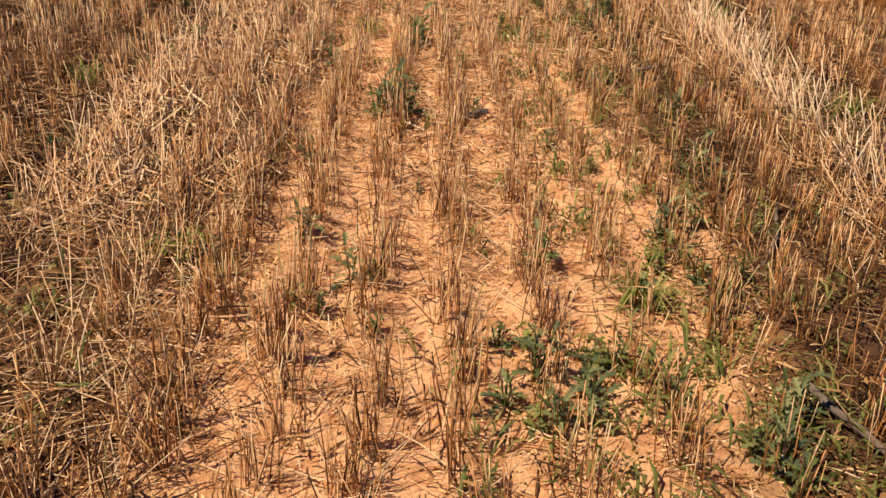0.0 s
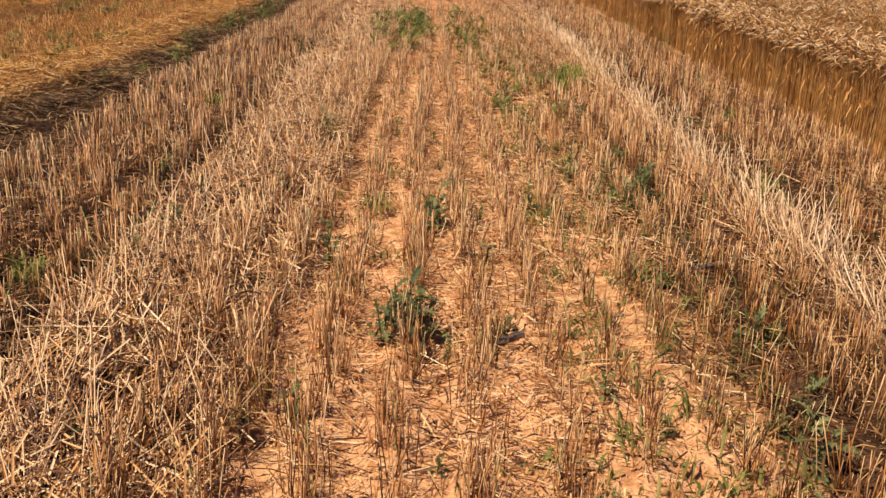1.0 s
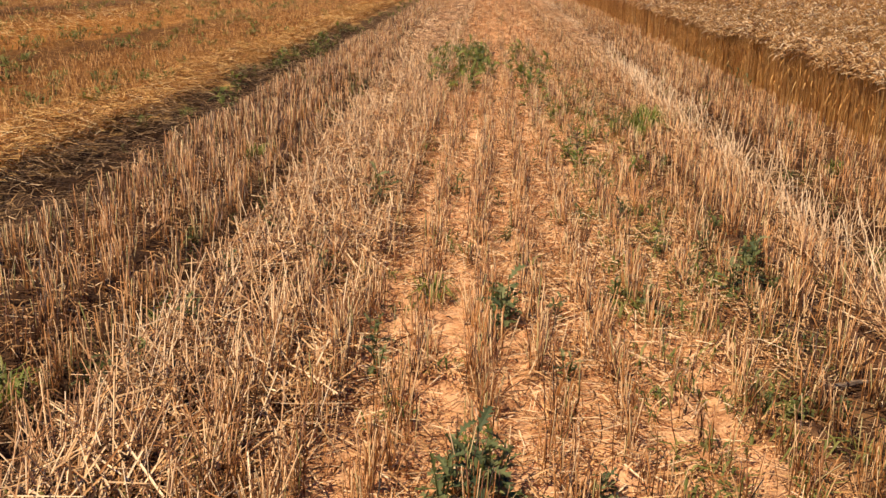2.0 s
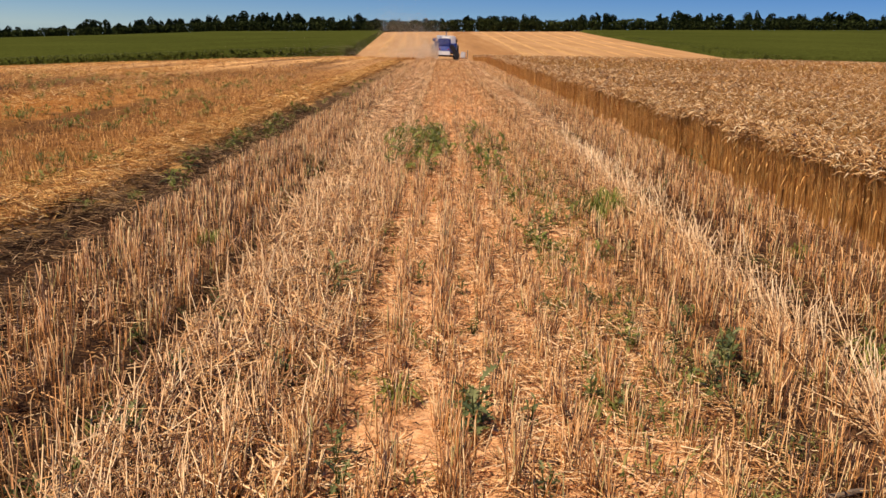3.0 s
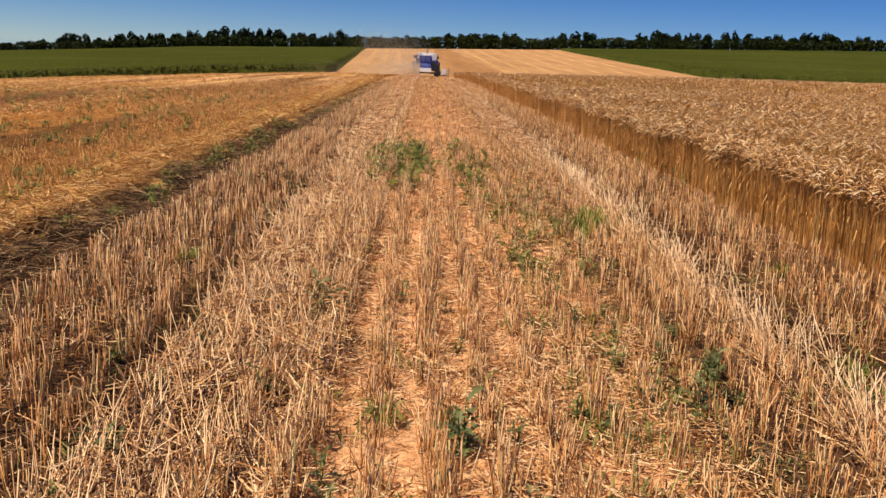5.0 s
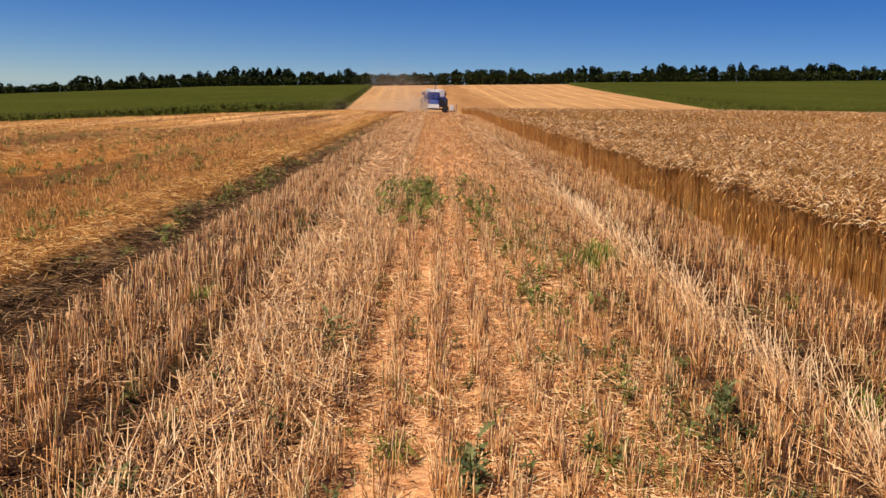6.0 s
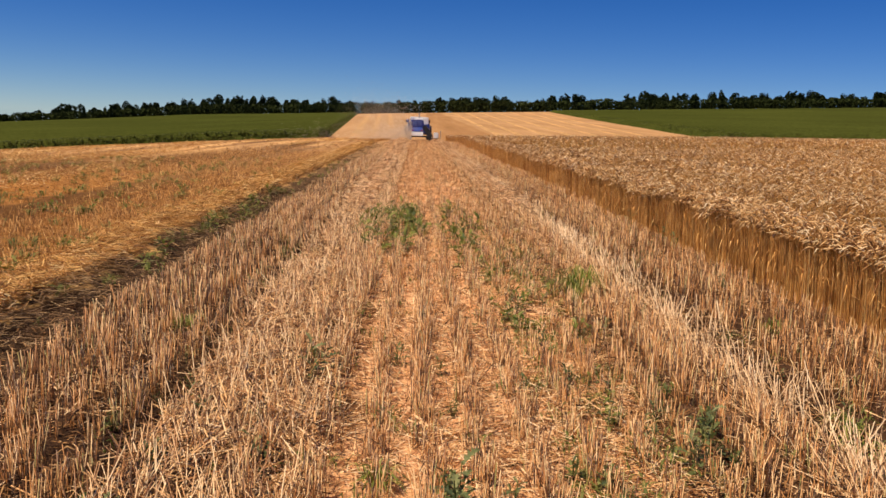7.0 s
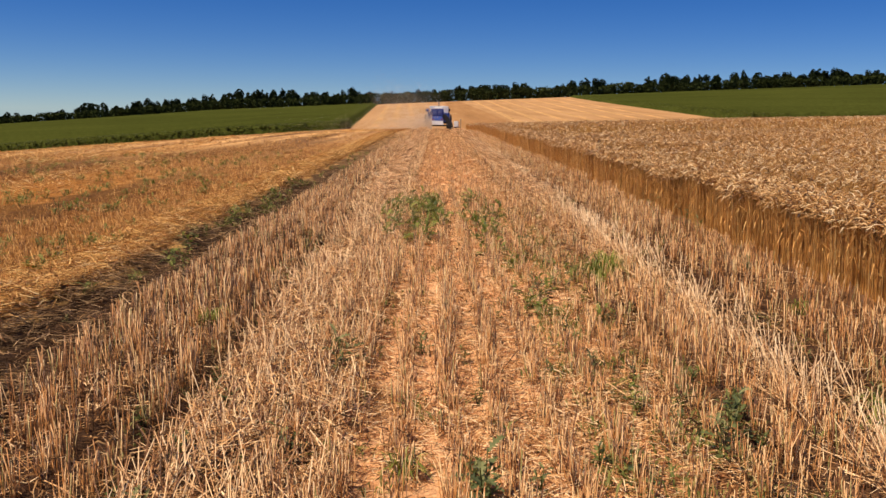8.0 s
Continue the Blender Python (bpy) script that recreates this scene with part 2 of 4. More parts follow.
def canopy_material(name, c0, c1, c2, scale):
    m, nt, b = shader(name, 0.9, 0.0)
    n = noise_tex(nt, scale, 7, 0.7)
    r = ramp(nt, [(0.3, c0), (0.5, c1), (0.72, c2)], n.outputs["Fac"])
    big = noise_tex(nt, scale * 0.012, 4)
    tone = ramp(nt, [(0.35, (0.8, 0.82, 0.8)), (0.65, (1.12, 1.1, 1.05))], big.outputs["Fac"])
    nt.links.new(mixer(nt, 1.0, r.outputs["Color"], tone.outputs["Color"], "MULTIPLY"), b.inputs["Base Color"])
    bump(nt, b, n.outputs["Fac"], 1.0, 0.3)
    return m


# wheat filler is browner than the stalks: the crop's inner shade is in its colour
M_WHEAT_BED = canopy_material("wheat_inner_shade", (0.2, 0.105, 0.035), (0.32, 0.18, 0.06), (0.45, 0.28, 0.11), 9)
M_CROP_BED = canopy_material("green_crop_canopy", (0.034, 0.042, 0.009), (0.055, 0.066, 0.014), (0.082, 0.094, 0.022), 1.6)


# ---- mesh tools ----
rng = np.random.default_rng(7)


def raw_mesh(name, verts, quads=None, tris=None, smooth=False):
    me = bpy.data.meshes.new(name)
    verts = np.asarray(verts, np.float32).reshape(-1, 3)
    quads = np.zeros((0, 4), np.int32) if quads is None else np.asarray(quads, np.int32).reshape(-1, 4)
    tris = np.zeros((0, 3), np.int32) if tris is None else np.asarray(tris, np.int32).reshape(-1, 3)
    me.vertices.add(len(verts))
    me.vertices.foreach_set("co", verts.ravel())
    loops = np.concatenate([quads.ravel(), tris.ravel()])
    totals = np.concatenate([np.full(len(quads), 4), np.full(len(tris), 3)]).astype(np.int32)
    starts = np.concatenate([[0], np.cumsum(totals)[:-1]]).astype(np.int32)
    me.loops.add(len(loops))
    me.loops.foreach_set("vertex_index", loops)
    me.polygons.add(len(totals))
    me.polygons.foreach_set("loop_start", starts)
    if smooth:
        me.polygons.foreach_set("use_smooth", np.ones(len(totals), bool))
    me.update(calc_edges=True)
    me.validate()
    return me


def joined(chunks):
    """Several (verts, quads, tris) in one."""
    vs, qs, ts, n = [], [], [], 0
    for v, q, t in chunks:
        vs.append(v), qs.append(q + n), ts.append(t + n)
        n += len(v)
    return np.concatenate(vs), np.concatenate(qs), np.concatenate(ts)


def unit(a):
    return a / np.maximum(np.linalg.norm(a, axis=-1, keepdims=True), 1e-9)


def tubes(rings, radii, sides=3, cap=True):
    """Thin stalks. rings: (K, N, 3) points along each stalk; radii: (K, N)."""
    rings, radii = np.asarray(rings), np.asarray(radii)
    k, n = radii.shape
    d = unit(rings[-1] - rings[0])
    ref = np.where(np.abs(d[:, 2:3]) > 0.9, [[1.0, 0, 0]], [[0, 0, 1.0]])
    u = unit(np.cross(d, ref))
    v = np.cross(d, u)
    turn = rng.uniform(0, 6.283, n)
    out = np.empty((n, k, sides, 3))
    for s in range(sides):
        a = turn + s * 2 * np.pi / sides
        side = np.cos(a)[:, None] * u + np.sin(a)[:, None] * v
        for j in range(k):
            out[:, j, s] = rings[j] + side * radii[j][:, None]
    base = (np.arange(n) * k * sides)[:, None]
    q = [np.stack([j * sides + s, j * sides + (s + 1) % sides, (j + 1) * sides + (s + 1) % sides, (j + 1) * sides + s]) for j in range(k - 1) for s in range(sides)]
    quads = (base[:, :, None] + np.array(q)[None]).reshape(-1, 4)
    tris = np.zeros((0, 3), int)
    if cap:
        if sides == 3:
            tris = base + np.array([[(k - 1) * 3, (k - 1) * 3 + 1, (k - 1) * 3 + 2]])
        else:
            quads = np.concatenate([quads, base + (k - 1) * sides + np.arange(4)[None]])
    return out.reshape(-1, 3), quads.astype(int), tris.astype(int)


def ribbons(rings, side, widths, fold=0.0):
    """Flat blades with a slight fold: rings (K, N, 3), side (N, 3), widths (K, N)."""
    rings, widths = np.asarray(rings), np.asarray(widths)
    k, n = widths.shape
    out = np.empty((n, k, 3, 3))
    up = unit(np.cross(side, unit(rings[-1] - rings[0])))
    for j in range(k):
        w = widths[j][:, None] * side
        out[:, j, 0], out[:, j, 1], out[:, j, 2] = rings[j] - w, rings[j] - up * widths[j][:, None] * fold, rings[j] + w
    base = (np.arange(n) * k * 3)[:, None, None]
    q = np.array([[j * 3 + s, j * 3 + s + 1, j * 3 + s + 4, j * 3 + s + 3] for j in range(k - 1) for s in range(2)])
    return out.reshape(-1, 3), (base + q[None]).reshape(-1, 4), np.zeros((0, 3), int)


def lattice(x, y, seed):
    """Smooth value noise in 0..1."""
    xi, yi = np.floor(x).astype(int), np.floor(y).astype(int)
    fx, fy = x - xi, y - yi
    fx, fy = fx * fx * (3 - 2 * fx), fy * fy * (3 - 2 * fy)

    def h(a, b):
        v = np.sin(a * 127.1 + b * 311.7 + seed * 74.7) * 43758.5453
        return v - np.floor(v)

    return (h(xi, yi) * (1 - fx) + h(xi + 1, yi) * fx) * (1 - fy) + (h(xi, yi + 1) * (1 - fx) + h(xi + 1, yi + 1) * fx) * fy


def stuff(name, data, material, label, category):
    me = raw_mesh(name, *data)
    me.materials.append(material)
    return tagged(new(name, me), label, category, kind="stuff")


def part(name, bm, material, parent, label="", smooth=False):
    if isinstance(bm, bpy.types.Mesh):
        me = bm
    else:
        me = bpy.data.meshes.new(name)
        bm.to_mesh(me)
        bm.free()
    if not me.materials:
        me.materials.append(material)
    if smooth:
        me.polygons.foreach_set("use_smooth", np.ones(len(me.polygons), bool))
    ob = new(name, me)
    ob.parent = parent
    if label:
        ob["label"] = label
    return ob


def thing(name, m, label, category, group=""):
    ob = new(name)
    ob.empty_display_size = 0.1
    ob.matrix_world = m
    return tagged(ob, label, category, group)


def box(x0, x1, y0, y1, z0, z1, bevel=0.03, top=None):
    """A bevelled box; top: (x, y) factors by which its top is drawn in or out."""
    bm = bmesh.new()
    bmesh.ops.create_cube(bm, size=1)
    for v in bm.verts:
        fx, fy = top if top and v.co.z > 0 else (1, 1)
        v.co = ((x0 + x1) / 2 + v.co.x * (x1 - x0) * fx, (y0 + y1) / 2 + v.co.y * (y1 - y0) * fy, z0 if v.co.z < 0 else z1)
    if bevel:
        bmesh.ops.bevel(bm, geom=bm.edges[:], offset=bevel, segments=2, affect="EDGES")
    return bm


def rod(a, b, r0, r1=None, sides=12):
    bm = bmesh.new()
    a, b = Vector(a), Vector(b)
    m = Matrix.Translation((a + b) / 2) @ (b - a).to_track_quat("Z", "Y").to_matrix().to_4x4()
    bmesh.ops.create_cone(bm, cap_ends=True, segments=sides, radius1=r0, radius2=r0 if r1 is None else r1, depth=(b - a).length, matrix=m)
    return bm


# ---- the lie of the land ----
def terrain(x, y):
    """Level along the run, falling away to the west, rising beyond to the far slope."""
    x, y = np.asarray(x, float), np.asarray(y, float)
    near = np.interp(x, [-300, -60, -51, -25, -10, -4, 6, 34, 55, 100, 300], [-16, -4.4, -3.6, -1.35, -0.25, 0, 0, 0.95, 1.5, 2.7, 8.2])
    far = np.interp(x, [-900, -400, -243, -118, 0, 127, 259, 400, 900], [-20, -14, -9.7, 1.7, 8.1, 14.7, 21.5, 26, 34])

    def ease(lo, hi):
        u = np.clip((y - lo) / (hi - lo), 0, 1)
        return u * u * (3 - 2 * u)

    w = np.clip((y - 110) / 410, 0, 1)
    hollow = 0.2 * np.exp(-((x / 7) ** 2)) * ease(70, 100)
    return (near * ease(8, 45) - 0.3 * ease(60, 112) - hollow) * (1 - w) + far * w - 0.015 * np.maximum(y - 540, 0)


def relief(x, y):
    """Clods, drill furrows and wheel ruts close to the run."""
    fade = np.clip((40 - y) / 25, 0, 1)
    z = 0.022 * (lattice(x * 9, y * 9, 3) - 0.5) + 0.03 * (lattice(x * 3.1, y * 2.3, 4) - 0.5) + 0.02 * (lattice(x * 15, y * 15, 5) - 0.5)
    rut = np.exp(-(((x + 2.36) / 0.3) ** 2)) * 0.05 + np.exp(-(((x - 2.12) / 0.2) ** 2)) * 0.05 + np.exp(-(((x + 1.18) / 0.16) ** 2)) * 0.03
    rough = np.clip((-2.7 - x) / 0.4, 0, 1) * (0.09 * (lattice(x * 1.3, y * 1.1, 6) - 0.5) + 0.05 * (lattice(x * 4, y * 3.5, 7) - 0.5))
    cloddy = np.exp(-(((x + 2.35) / 0.35) ** 2)) * (0.06 * (lattice(x * 6, y * 5, 16) - 0.5) + 0.04 * (lattice(x * 13, y * 11, 17) - 0.5))
    return (z + rough + cloddy - rut + 0.012 * np.cos((x - 0.08) / 0.225 * 6.283)) * fade


def height(x, y):
    return terrain(x, y) + relief(x, y)


def spaced(lo, a, b, hi, step, grow):
    """Grid lines: even between a and b, then ever wider out to lo and hi."""
    mid = list(np.arange(a, b, step))
    s, up = step, [mid[-1] + step]
    while up[-1] < hi:
        s *= grow
        up.append(up[-1] + s)
    s, down = step, [a - step]
    while down[-1] > lo:
        s *= grow
        down.append(down[-1] - s)
    return np.array(down[::-1] + mid + up)


def grid_mesh(name, xs, ys, fn, keep=None):
    gx, gy = np.meshgrid(xs, ys)
    v = np.stack([gx, gy, fn(gx, gy)], -1).reshape(-1, 3)
    nx, ny = len(xs), len(ys)
    i = (np.arange(ny - 1)[:, None] * nx + np.arange(nx - 1)[None]).ravel()
    q = np.stack([i, i + 1, i + nx + 1, i + nx], -1)
    if keep is not None:
        c = v[q].mean(1)
        q = q[keep(c[:, 0], c[:, 1])]
        used, inv = np.unique(q.ravel(), return_inverse=True)
        v, q = v[used], inv.reshape(-1, 4)
    return raw_mesh(name, v, q, smooth=True)


ground_me = grid_mesh("ground", spaced(-2500, -3.2, 3.4, 2500, 0.036, 1.07), spaced(-400, -1.2, 5.0, 3000, 0.036, 1.035), height)
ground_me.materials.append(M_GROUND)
tagged(new("ground", ground_me), "harvested field soil strewn with chaff and straw", "ground", kind="structure")


# ---- stubble ----
def wheat_edge(y):
    return 3.22 + 0.004 * y


def split_straws(a, b, r):
    """Crushed straws between two places, each folded along its length."""
    d = unit(b - a)
    side = unit(np.cross(d, [[0, 0, 1.0]]) + rng.normal(0, 0.3, a.shape))
    return ribbons([a, b], side, [r * 1.15, r], 0.6)


def stalks(x, y, length, lean_x, lean_y, r, sides=3, bent=False):
    """Cut stalks that stand at (x, y); lean: how far their tops lie off."""
    z = height(x, y) - 0.01
    base = np.stack([x, y, z], -1)
    d = unit(np.stack([lean_x, lean_y, np.ones_like(x)], -1))
    top = base + d * length[:, None]
    if bent:
        mid = (base + top) / 2 + rng.normal(0, 0.035, (len(x), 3)) * length[:, None]
        return tubes([base, mid, top], [r * 1.3, r * 1.2, r], sides)
    return tubes([base, top], [r * 1.3, r * 1.1], sides)


def row_places(xs, y0, y1, per_metre, seed, gappy=0.45):
    x, y = [], []
    for k, cx in enumerate(xs):
        n = int((y1 - y0) * per_metre)
        yy = rng.uniform(y0, y1, n)
        keep = rng.uniform(0, 1, n) < (1 - gappy) + gappy * 2 * (lattice(yy * 3.4, yy * 0 + k * 7.3, seed) - 0.35)
        yy = yy[keep]
        tuft = np.round(yy * 8) / 8
        yy = yy * 0.32 + (tuft + 0.05 * np.sin(tuft * 97 + k)) * 0.68
        x.append(cx + rng.normal(0, 0.025, len(yy)) + 0.034 * np.sin(tuft * 61 + k * 5) + 0.02 * np.sin(yy * 1.7 + k))
        y.append(yy)
    return np.concatenate(x), np.concatenate(y)


ROW = 0.225
rows_all = 0.10 + ROW * np.arange(-13, 17)
rows_mid = rows_all[(rows_all > -0.62) & (rows_all < 1.3)]
rows_rim = rows_all[(rows_all > 1.4) & (rows_all < 1.7)]
rows_west = rows_all[(rows_all > -2.0) & (rows_all < -1.2)]


def stubble_zone(y0, y1, mid, side, thick, east_to, bent):
    out = []
    rows_east = 2.36 + ROW * np.arange(0, 12)
    rows_east = rows_east[rows_east < east_to]
    for xs, dens, lo, hi, seed in ((rows_mid, mid, 0.08, 0.26, 1), (rows_rim, side * 1.3, 0.12, 0.25, 4), (rows_west, side, 0.13, 0.24, 2), (rows_east, side, 0.13, 0.24, 3)):
        x, y = row_places(xs, y0, y1, dens, seed, 0.55 if seed == 1 else 0.45)
        n = len(x)
        tall = lo + (hi - lo) * (0.5 * lattice(x * 1.5, y * 0.8, 9) + 0.5 * rng.uniform(0, 1, n))
        loose = 0.11 * np.where(rng.uniform(0, 1, n) < (0.2 if seed == 1 else 0.08), 3.4, 1.0)
        out.append(stalks(x, y, tall * np.where(rng.uniform(0, 1, n) < 0.35, rng.uniform(0.4, 1.0, n), 1.0), rng.normal(0, 1, n) * loose, rng.normal(0.1, 1, n) * loose, rng.uniform(0.0013, 0.0023, n) * thick, bent=bent))
    return joined(out)


LABEL = "golden-brown cut wheat stubble standing in drilled rows"
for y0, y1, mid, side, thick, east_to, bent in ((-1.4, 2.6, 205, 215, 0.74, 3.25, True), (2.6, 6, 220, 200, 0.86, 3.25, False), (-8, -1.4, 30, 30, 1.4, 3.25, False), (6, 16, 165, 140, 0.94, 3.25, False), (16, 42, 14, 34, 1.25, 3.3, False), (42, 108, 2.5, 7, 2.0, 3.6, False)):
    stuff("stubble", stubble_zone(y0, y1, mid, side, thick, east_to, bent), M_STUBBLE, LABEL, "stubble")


# ---- straw pressed down by the wheels ----
def pressed(x0, x1, y0, y1, count, thick, out_lean, share, lo=0.10, hi=0.26):
    x, y = x0 + (x1 - x0) * rng.uniform(0, 1, count) ** 1.25, rng.uniform(y0, y1, count)
    keep = rng.uniform(0, 1, count) < 0.12 + 1.5 * (lattice(x * 4.5, y * 3.0, 23) - 0.2)
    x, y = x[keep], y[keep]
    n = len(x)
    stand = rng.uniform(0, 1, n) < share
    up = np.where(stand, rng.uniform(0.6, 2.2, n), np.abs(rng.normal(0.15, 0.2, n)) + 0.03)
    a = rng.normal(0, 0.5, n) + np.pi * (rng.uniform(0, 1, n) < 0.25)
    length = rng.uniform(lo, hi, n)
    d = unit(np.stack([np.sin(a) + out_lean * 0.5, np.cos(a), up], -1))
    base = np.stack([x, y, height(x, y) + rng.uniform(0.0, 0.03, n)], -1)
    r = rng.uniform(0.0017, 0.0032, n) * thick
    return tubes([base, base + d * length[:, None]], [r, r * 0.8])


def remnants(y0, y1, count, thick):
    """Bleached stalks that stood up again along both rims of the eastern track."""
    y = rng.uniform(y0, y1, count)
    y = y[rng.uniform(0, 1, count) < 2.2 * (lattice(y * 1.7, y * 0, 27) - 0.3)]
    n = len(y)
    x = np.where(rng.uniform(0, 1, n) < 0.8, 1.93, 2.2) + rng.normal(0, 0.045, n)
    return stalks(x, y, rng.uniform(0.14, 0.29, n), rng.normal(-0.12, 0.32, n), rng.normal(0.2, 0.4, n), rng.uniform(0.0015, 0.0026, n) * thick)


LABEL = "pale straw pressed flat along the wheel tracks"
for y0, y1, n, k in ((-8, -1.4, 1500, 1.4), (-1.4, 0.8, 1350, 0.64), (0.8, 6, 5000, 0.95), (6, 16, 7500, 1.1), (16, 42, 7500, 1.7), (42, 108, 3500, 3.2)):
    stuff("pressed_straw", joined([pressed(-1.08, -0.36, y0, y1, int(n * 1.3), k, -0.15, 0.35), pressed(1.68, 1.92, y0, y1, int(n * 0.42), k, 0.1, 0.2), pressed(1.95, 2.25, y0, y1, int(n * 0.1), k, 0.1, 0.3)]), M_PALE, LABEL, "straw")
    stuff("bleached_stubble", remnants(y0, y1, int(n * 0.2), k), M_BLEACH, "bleached stubble raised again along the wheel track", "stubble")


# ---- loose straw and chaff ----
def litter(x0, x1, y0, y1, count, thick, lo=0.04, hi=0.16, lift=0.02, seed=0, clump=0.0, along=None, round_to=3.0):
    n = count
    x, y = rng.uniform(x0, x1, n), rng.uniform(y0, y1, n)
    if clump:
        keep = rng.uniform(0, 1, n) < (1 - clump) + clump * 2 * (lattice(x * 2.2, y * 1.6, 30 + seed) - 0.3)
        x, y, n = x[keep], y[keep], int(keep.sum())
    a = rng.uniform(0, 6.283, n) if along is None else np.pi / 2 + rng.normal(0, along, n)
    length = rng.uniform(lo, hi, n)
    half = np.stack([np.cos(a), np.sin(a), rng.normal(0, 0.14, n)], -1) * length[:, None] / 2
    c = np.stack([x, y, height(x, y) + 0.004 + np.abs(rng.normal(0, lift, n)) + np.abs(half[:, 2])], -1)
    r = rng.uniform(0.0013, 0.003, n) * thick
    sag = np.stack([rng.normal(0, 0.03, n), rng.normal(0, 0.03, n), rng.normal(0.01, 0.025, n)], -1) * length[:, None]
    if y1 <= round_to:
        return tubes([c - half, c + sag, c + half], [r, r, r * 0.8], cap=False)
    return split_straws(c - half, c + half, r)


def flakes(x0, x1, y0, y1, count, size, seed):
    """Chaff: short husks and broken bits lying about."""
    n = count
    x, y = rng.uniform(x0, x1, n), rng.uniform(y0, y1, n)
    keep = rng.uniform(0, 1, n) < 0.35 + 1.1 * (lattice(x * 3, y * 2.2, 50 + seed) - 0.3)
    x, y, n = x[keep], y[keep], int(keep.sum())
    a = rng.uniform(0, 6.283, n)
    long = rng.uniform(0.5, 1.6, n) * size
    d = np.stack([np.cos(a), np.sin(a), rng.normal(0, 0.3, n)], -1) * long[:, None]
    side = unit(np.stack([-np.sin(a), np.cos(a), rng.normal(0, 0.35, n)], -1))
    c = np.stack([x, y, height(x, y) + 0.003 + np.abs(rng.normal(0, 0.006, n))], -1)
    w = rng.uniform(0.12, 0.3, n) * size
    return ribbons([c - d / 2, c + d / 2], side, [w, w * 0.6], 0.5)


LABEL = "loose broken straw scattered over the stubble"
stuff("loose_straw", joined([litter(-0.6, 1.12, -1.4, 2.6, 7500, 0.7, 0.03, 0.13, clump=0.75), litter(1.1, 1.8, -1.4, 6, 2600, 0.7, 0.03, 0.12, clump=0.8), litter(-1.05, -0.35, -1.4, 2.6, 3000, 0.7, 0.04, 0.18, 0.04, along=0.8, clump=0.5), litter(1.6, 3.2, -1.4, 2.6, 3000, 0.8, clump=0.6), litter(-2.0, -1.25, 0, 2.6, 1800, 0.9, clump=0.5)]), M_LITTER, LABEL, "straw")
stuff("loose_straw", joined([litter(-0.6, 1.32, 2.6, 6, 17000, 0.86, 0.03, 0.15, clump=0.6), litter(-0.6, 1.15, 1.2, 4.5, 7000, 0.88, 0.03, 0.12, clump=0.6), litter(-1.05, -0.35, 0.8, 6, 6500, 1.05, 0.06, 0.24, 0.05, along=0.6, clump=0.6), litter(-1.05, -0.35, 2.6, 6, 4500, 1.0, 0.05, 0.2, 0.04, along=0.7, clump=0.6), litter(1.6, 3.2, 2.6, 6, 3500, 0.9, clump=0.7), litter(-2.0, -1.3, 2.6, 6, 1400, 0.9, clump=0.6)]), M_LITTER, LABEL, "straw")
stuff("loose_straw", joined([litter(-0.6, 1.5, 6, 18, 24000, 1.25, 0.04, 0.16, 0.03, clump=0.5), litter(-1.08, -0.4, 6, 18, 12000, 1.25, 0.06, 0.22, 0.04, along=0.6), litter(1.58, 1.95, 6, 18, 6500, 1.25, 0.05, 0.2, 0.04, along=0.7), litter(1.85, 3.2, 6, 18, 3000, 1.2, clump=0.6), litter(-2.0, -1.3, 6, 18, 2000, 1.2, clump=0.6)]), M_LITTER, LABEL, "straw")
stuff("loose_straw", joined([litter(-0.9, 1.8, -8, -1.4, 3500, 1.4, 0.03, 0.13, round_to=-9), litter(-1.3, -0.3, -8, -1.4, 1500, 1.4, 0.04, 0.2, 0.04, along=0.7, round_to=-9), litter(1.3, 3.3, -8, -1.4, 1500, 1.4, round_to=-9), litter(-3.0, -1.3, -8, 0, 2000, 1.4, round_to=-9)]), M_LITTER, LABEL, "straw")
stuff("loose_straw", joined([litter(-0.7, 1.6, 18, 50, 17000, 1.9, 0.07, 0.24, 0.04), litter(-0.8, 1.7, 50, 108, 6000, 3.2, 0.14, 0.4, 0.05)]), M_LITTER, LABEL, "straw")
stuff("straw_line", joined([litter(-1.12, -0.6, 14, 50, 20000, 2.1, 0.08, 0.26, 0.10), litter(-1.2, -0.72, 50, 108, 7500, 3.4, 0.14, 0.4, 0.12)]), M_PALE, "pale straw line pressed down by the combine's wheels", "straw")
stuff("straw_line", joined([litter(1.6, 1.98, 14, 50, 14000, 2.1, 0.08, 0.26, 0.10), litter(1.7, 2.15, 50, 108, 7500, 3.4, 0.14, 0.4, 0.12)]), M_PALE, "pale straw line pressed down by the combine's wheels", "straw")
stuff("loose_straw", joined([litter(-2.0, 3.2, 18, 50, 5000, 1.9, 0.07, 0.24, 0.03), litter(-2.0, 3.3, 50, 108, 3000, 3.4, 0.14, 0.4, 0.04)]), M_LITTER, LABEL, "straw")
stuff("straw_swath", joined([litter(-3.32, -2.75, 3, 18, 20000, 1.25, 0.05, 0.2, 0.05, clump=0.3), litter(-3.45, -2.78, 18, 60, 15000, 2.2, 0.1, 0.3, 0.07)]), M_YELLOW, "bright yellow straw swath beside the dark wheel track", "straw")
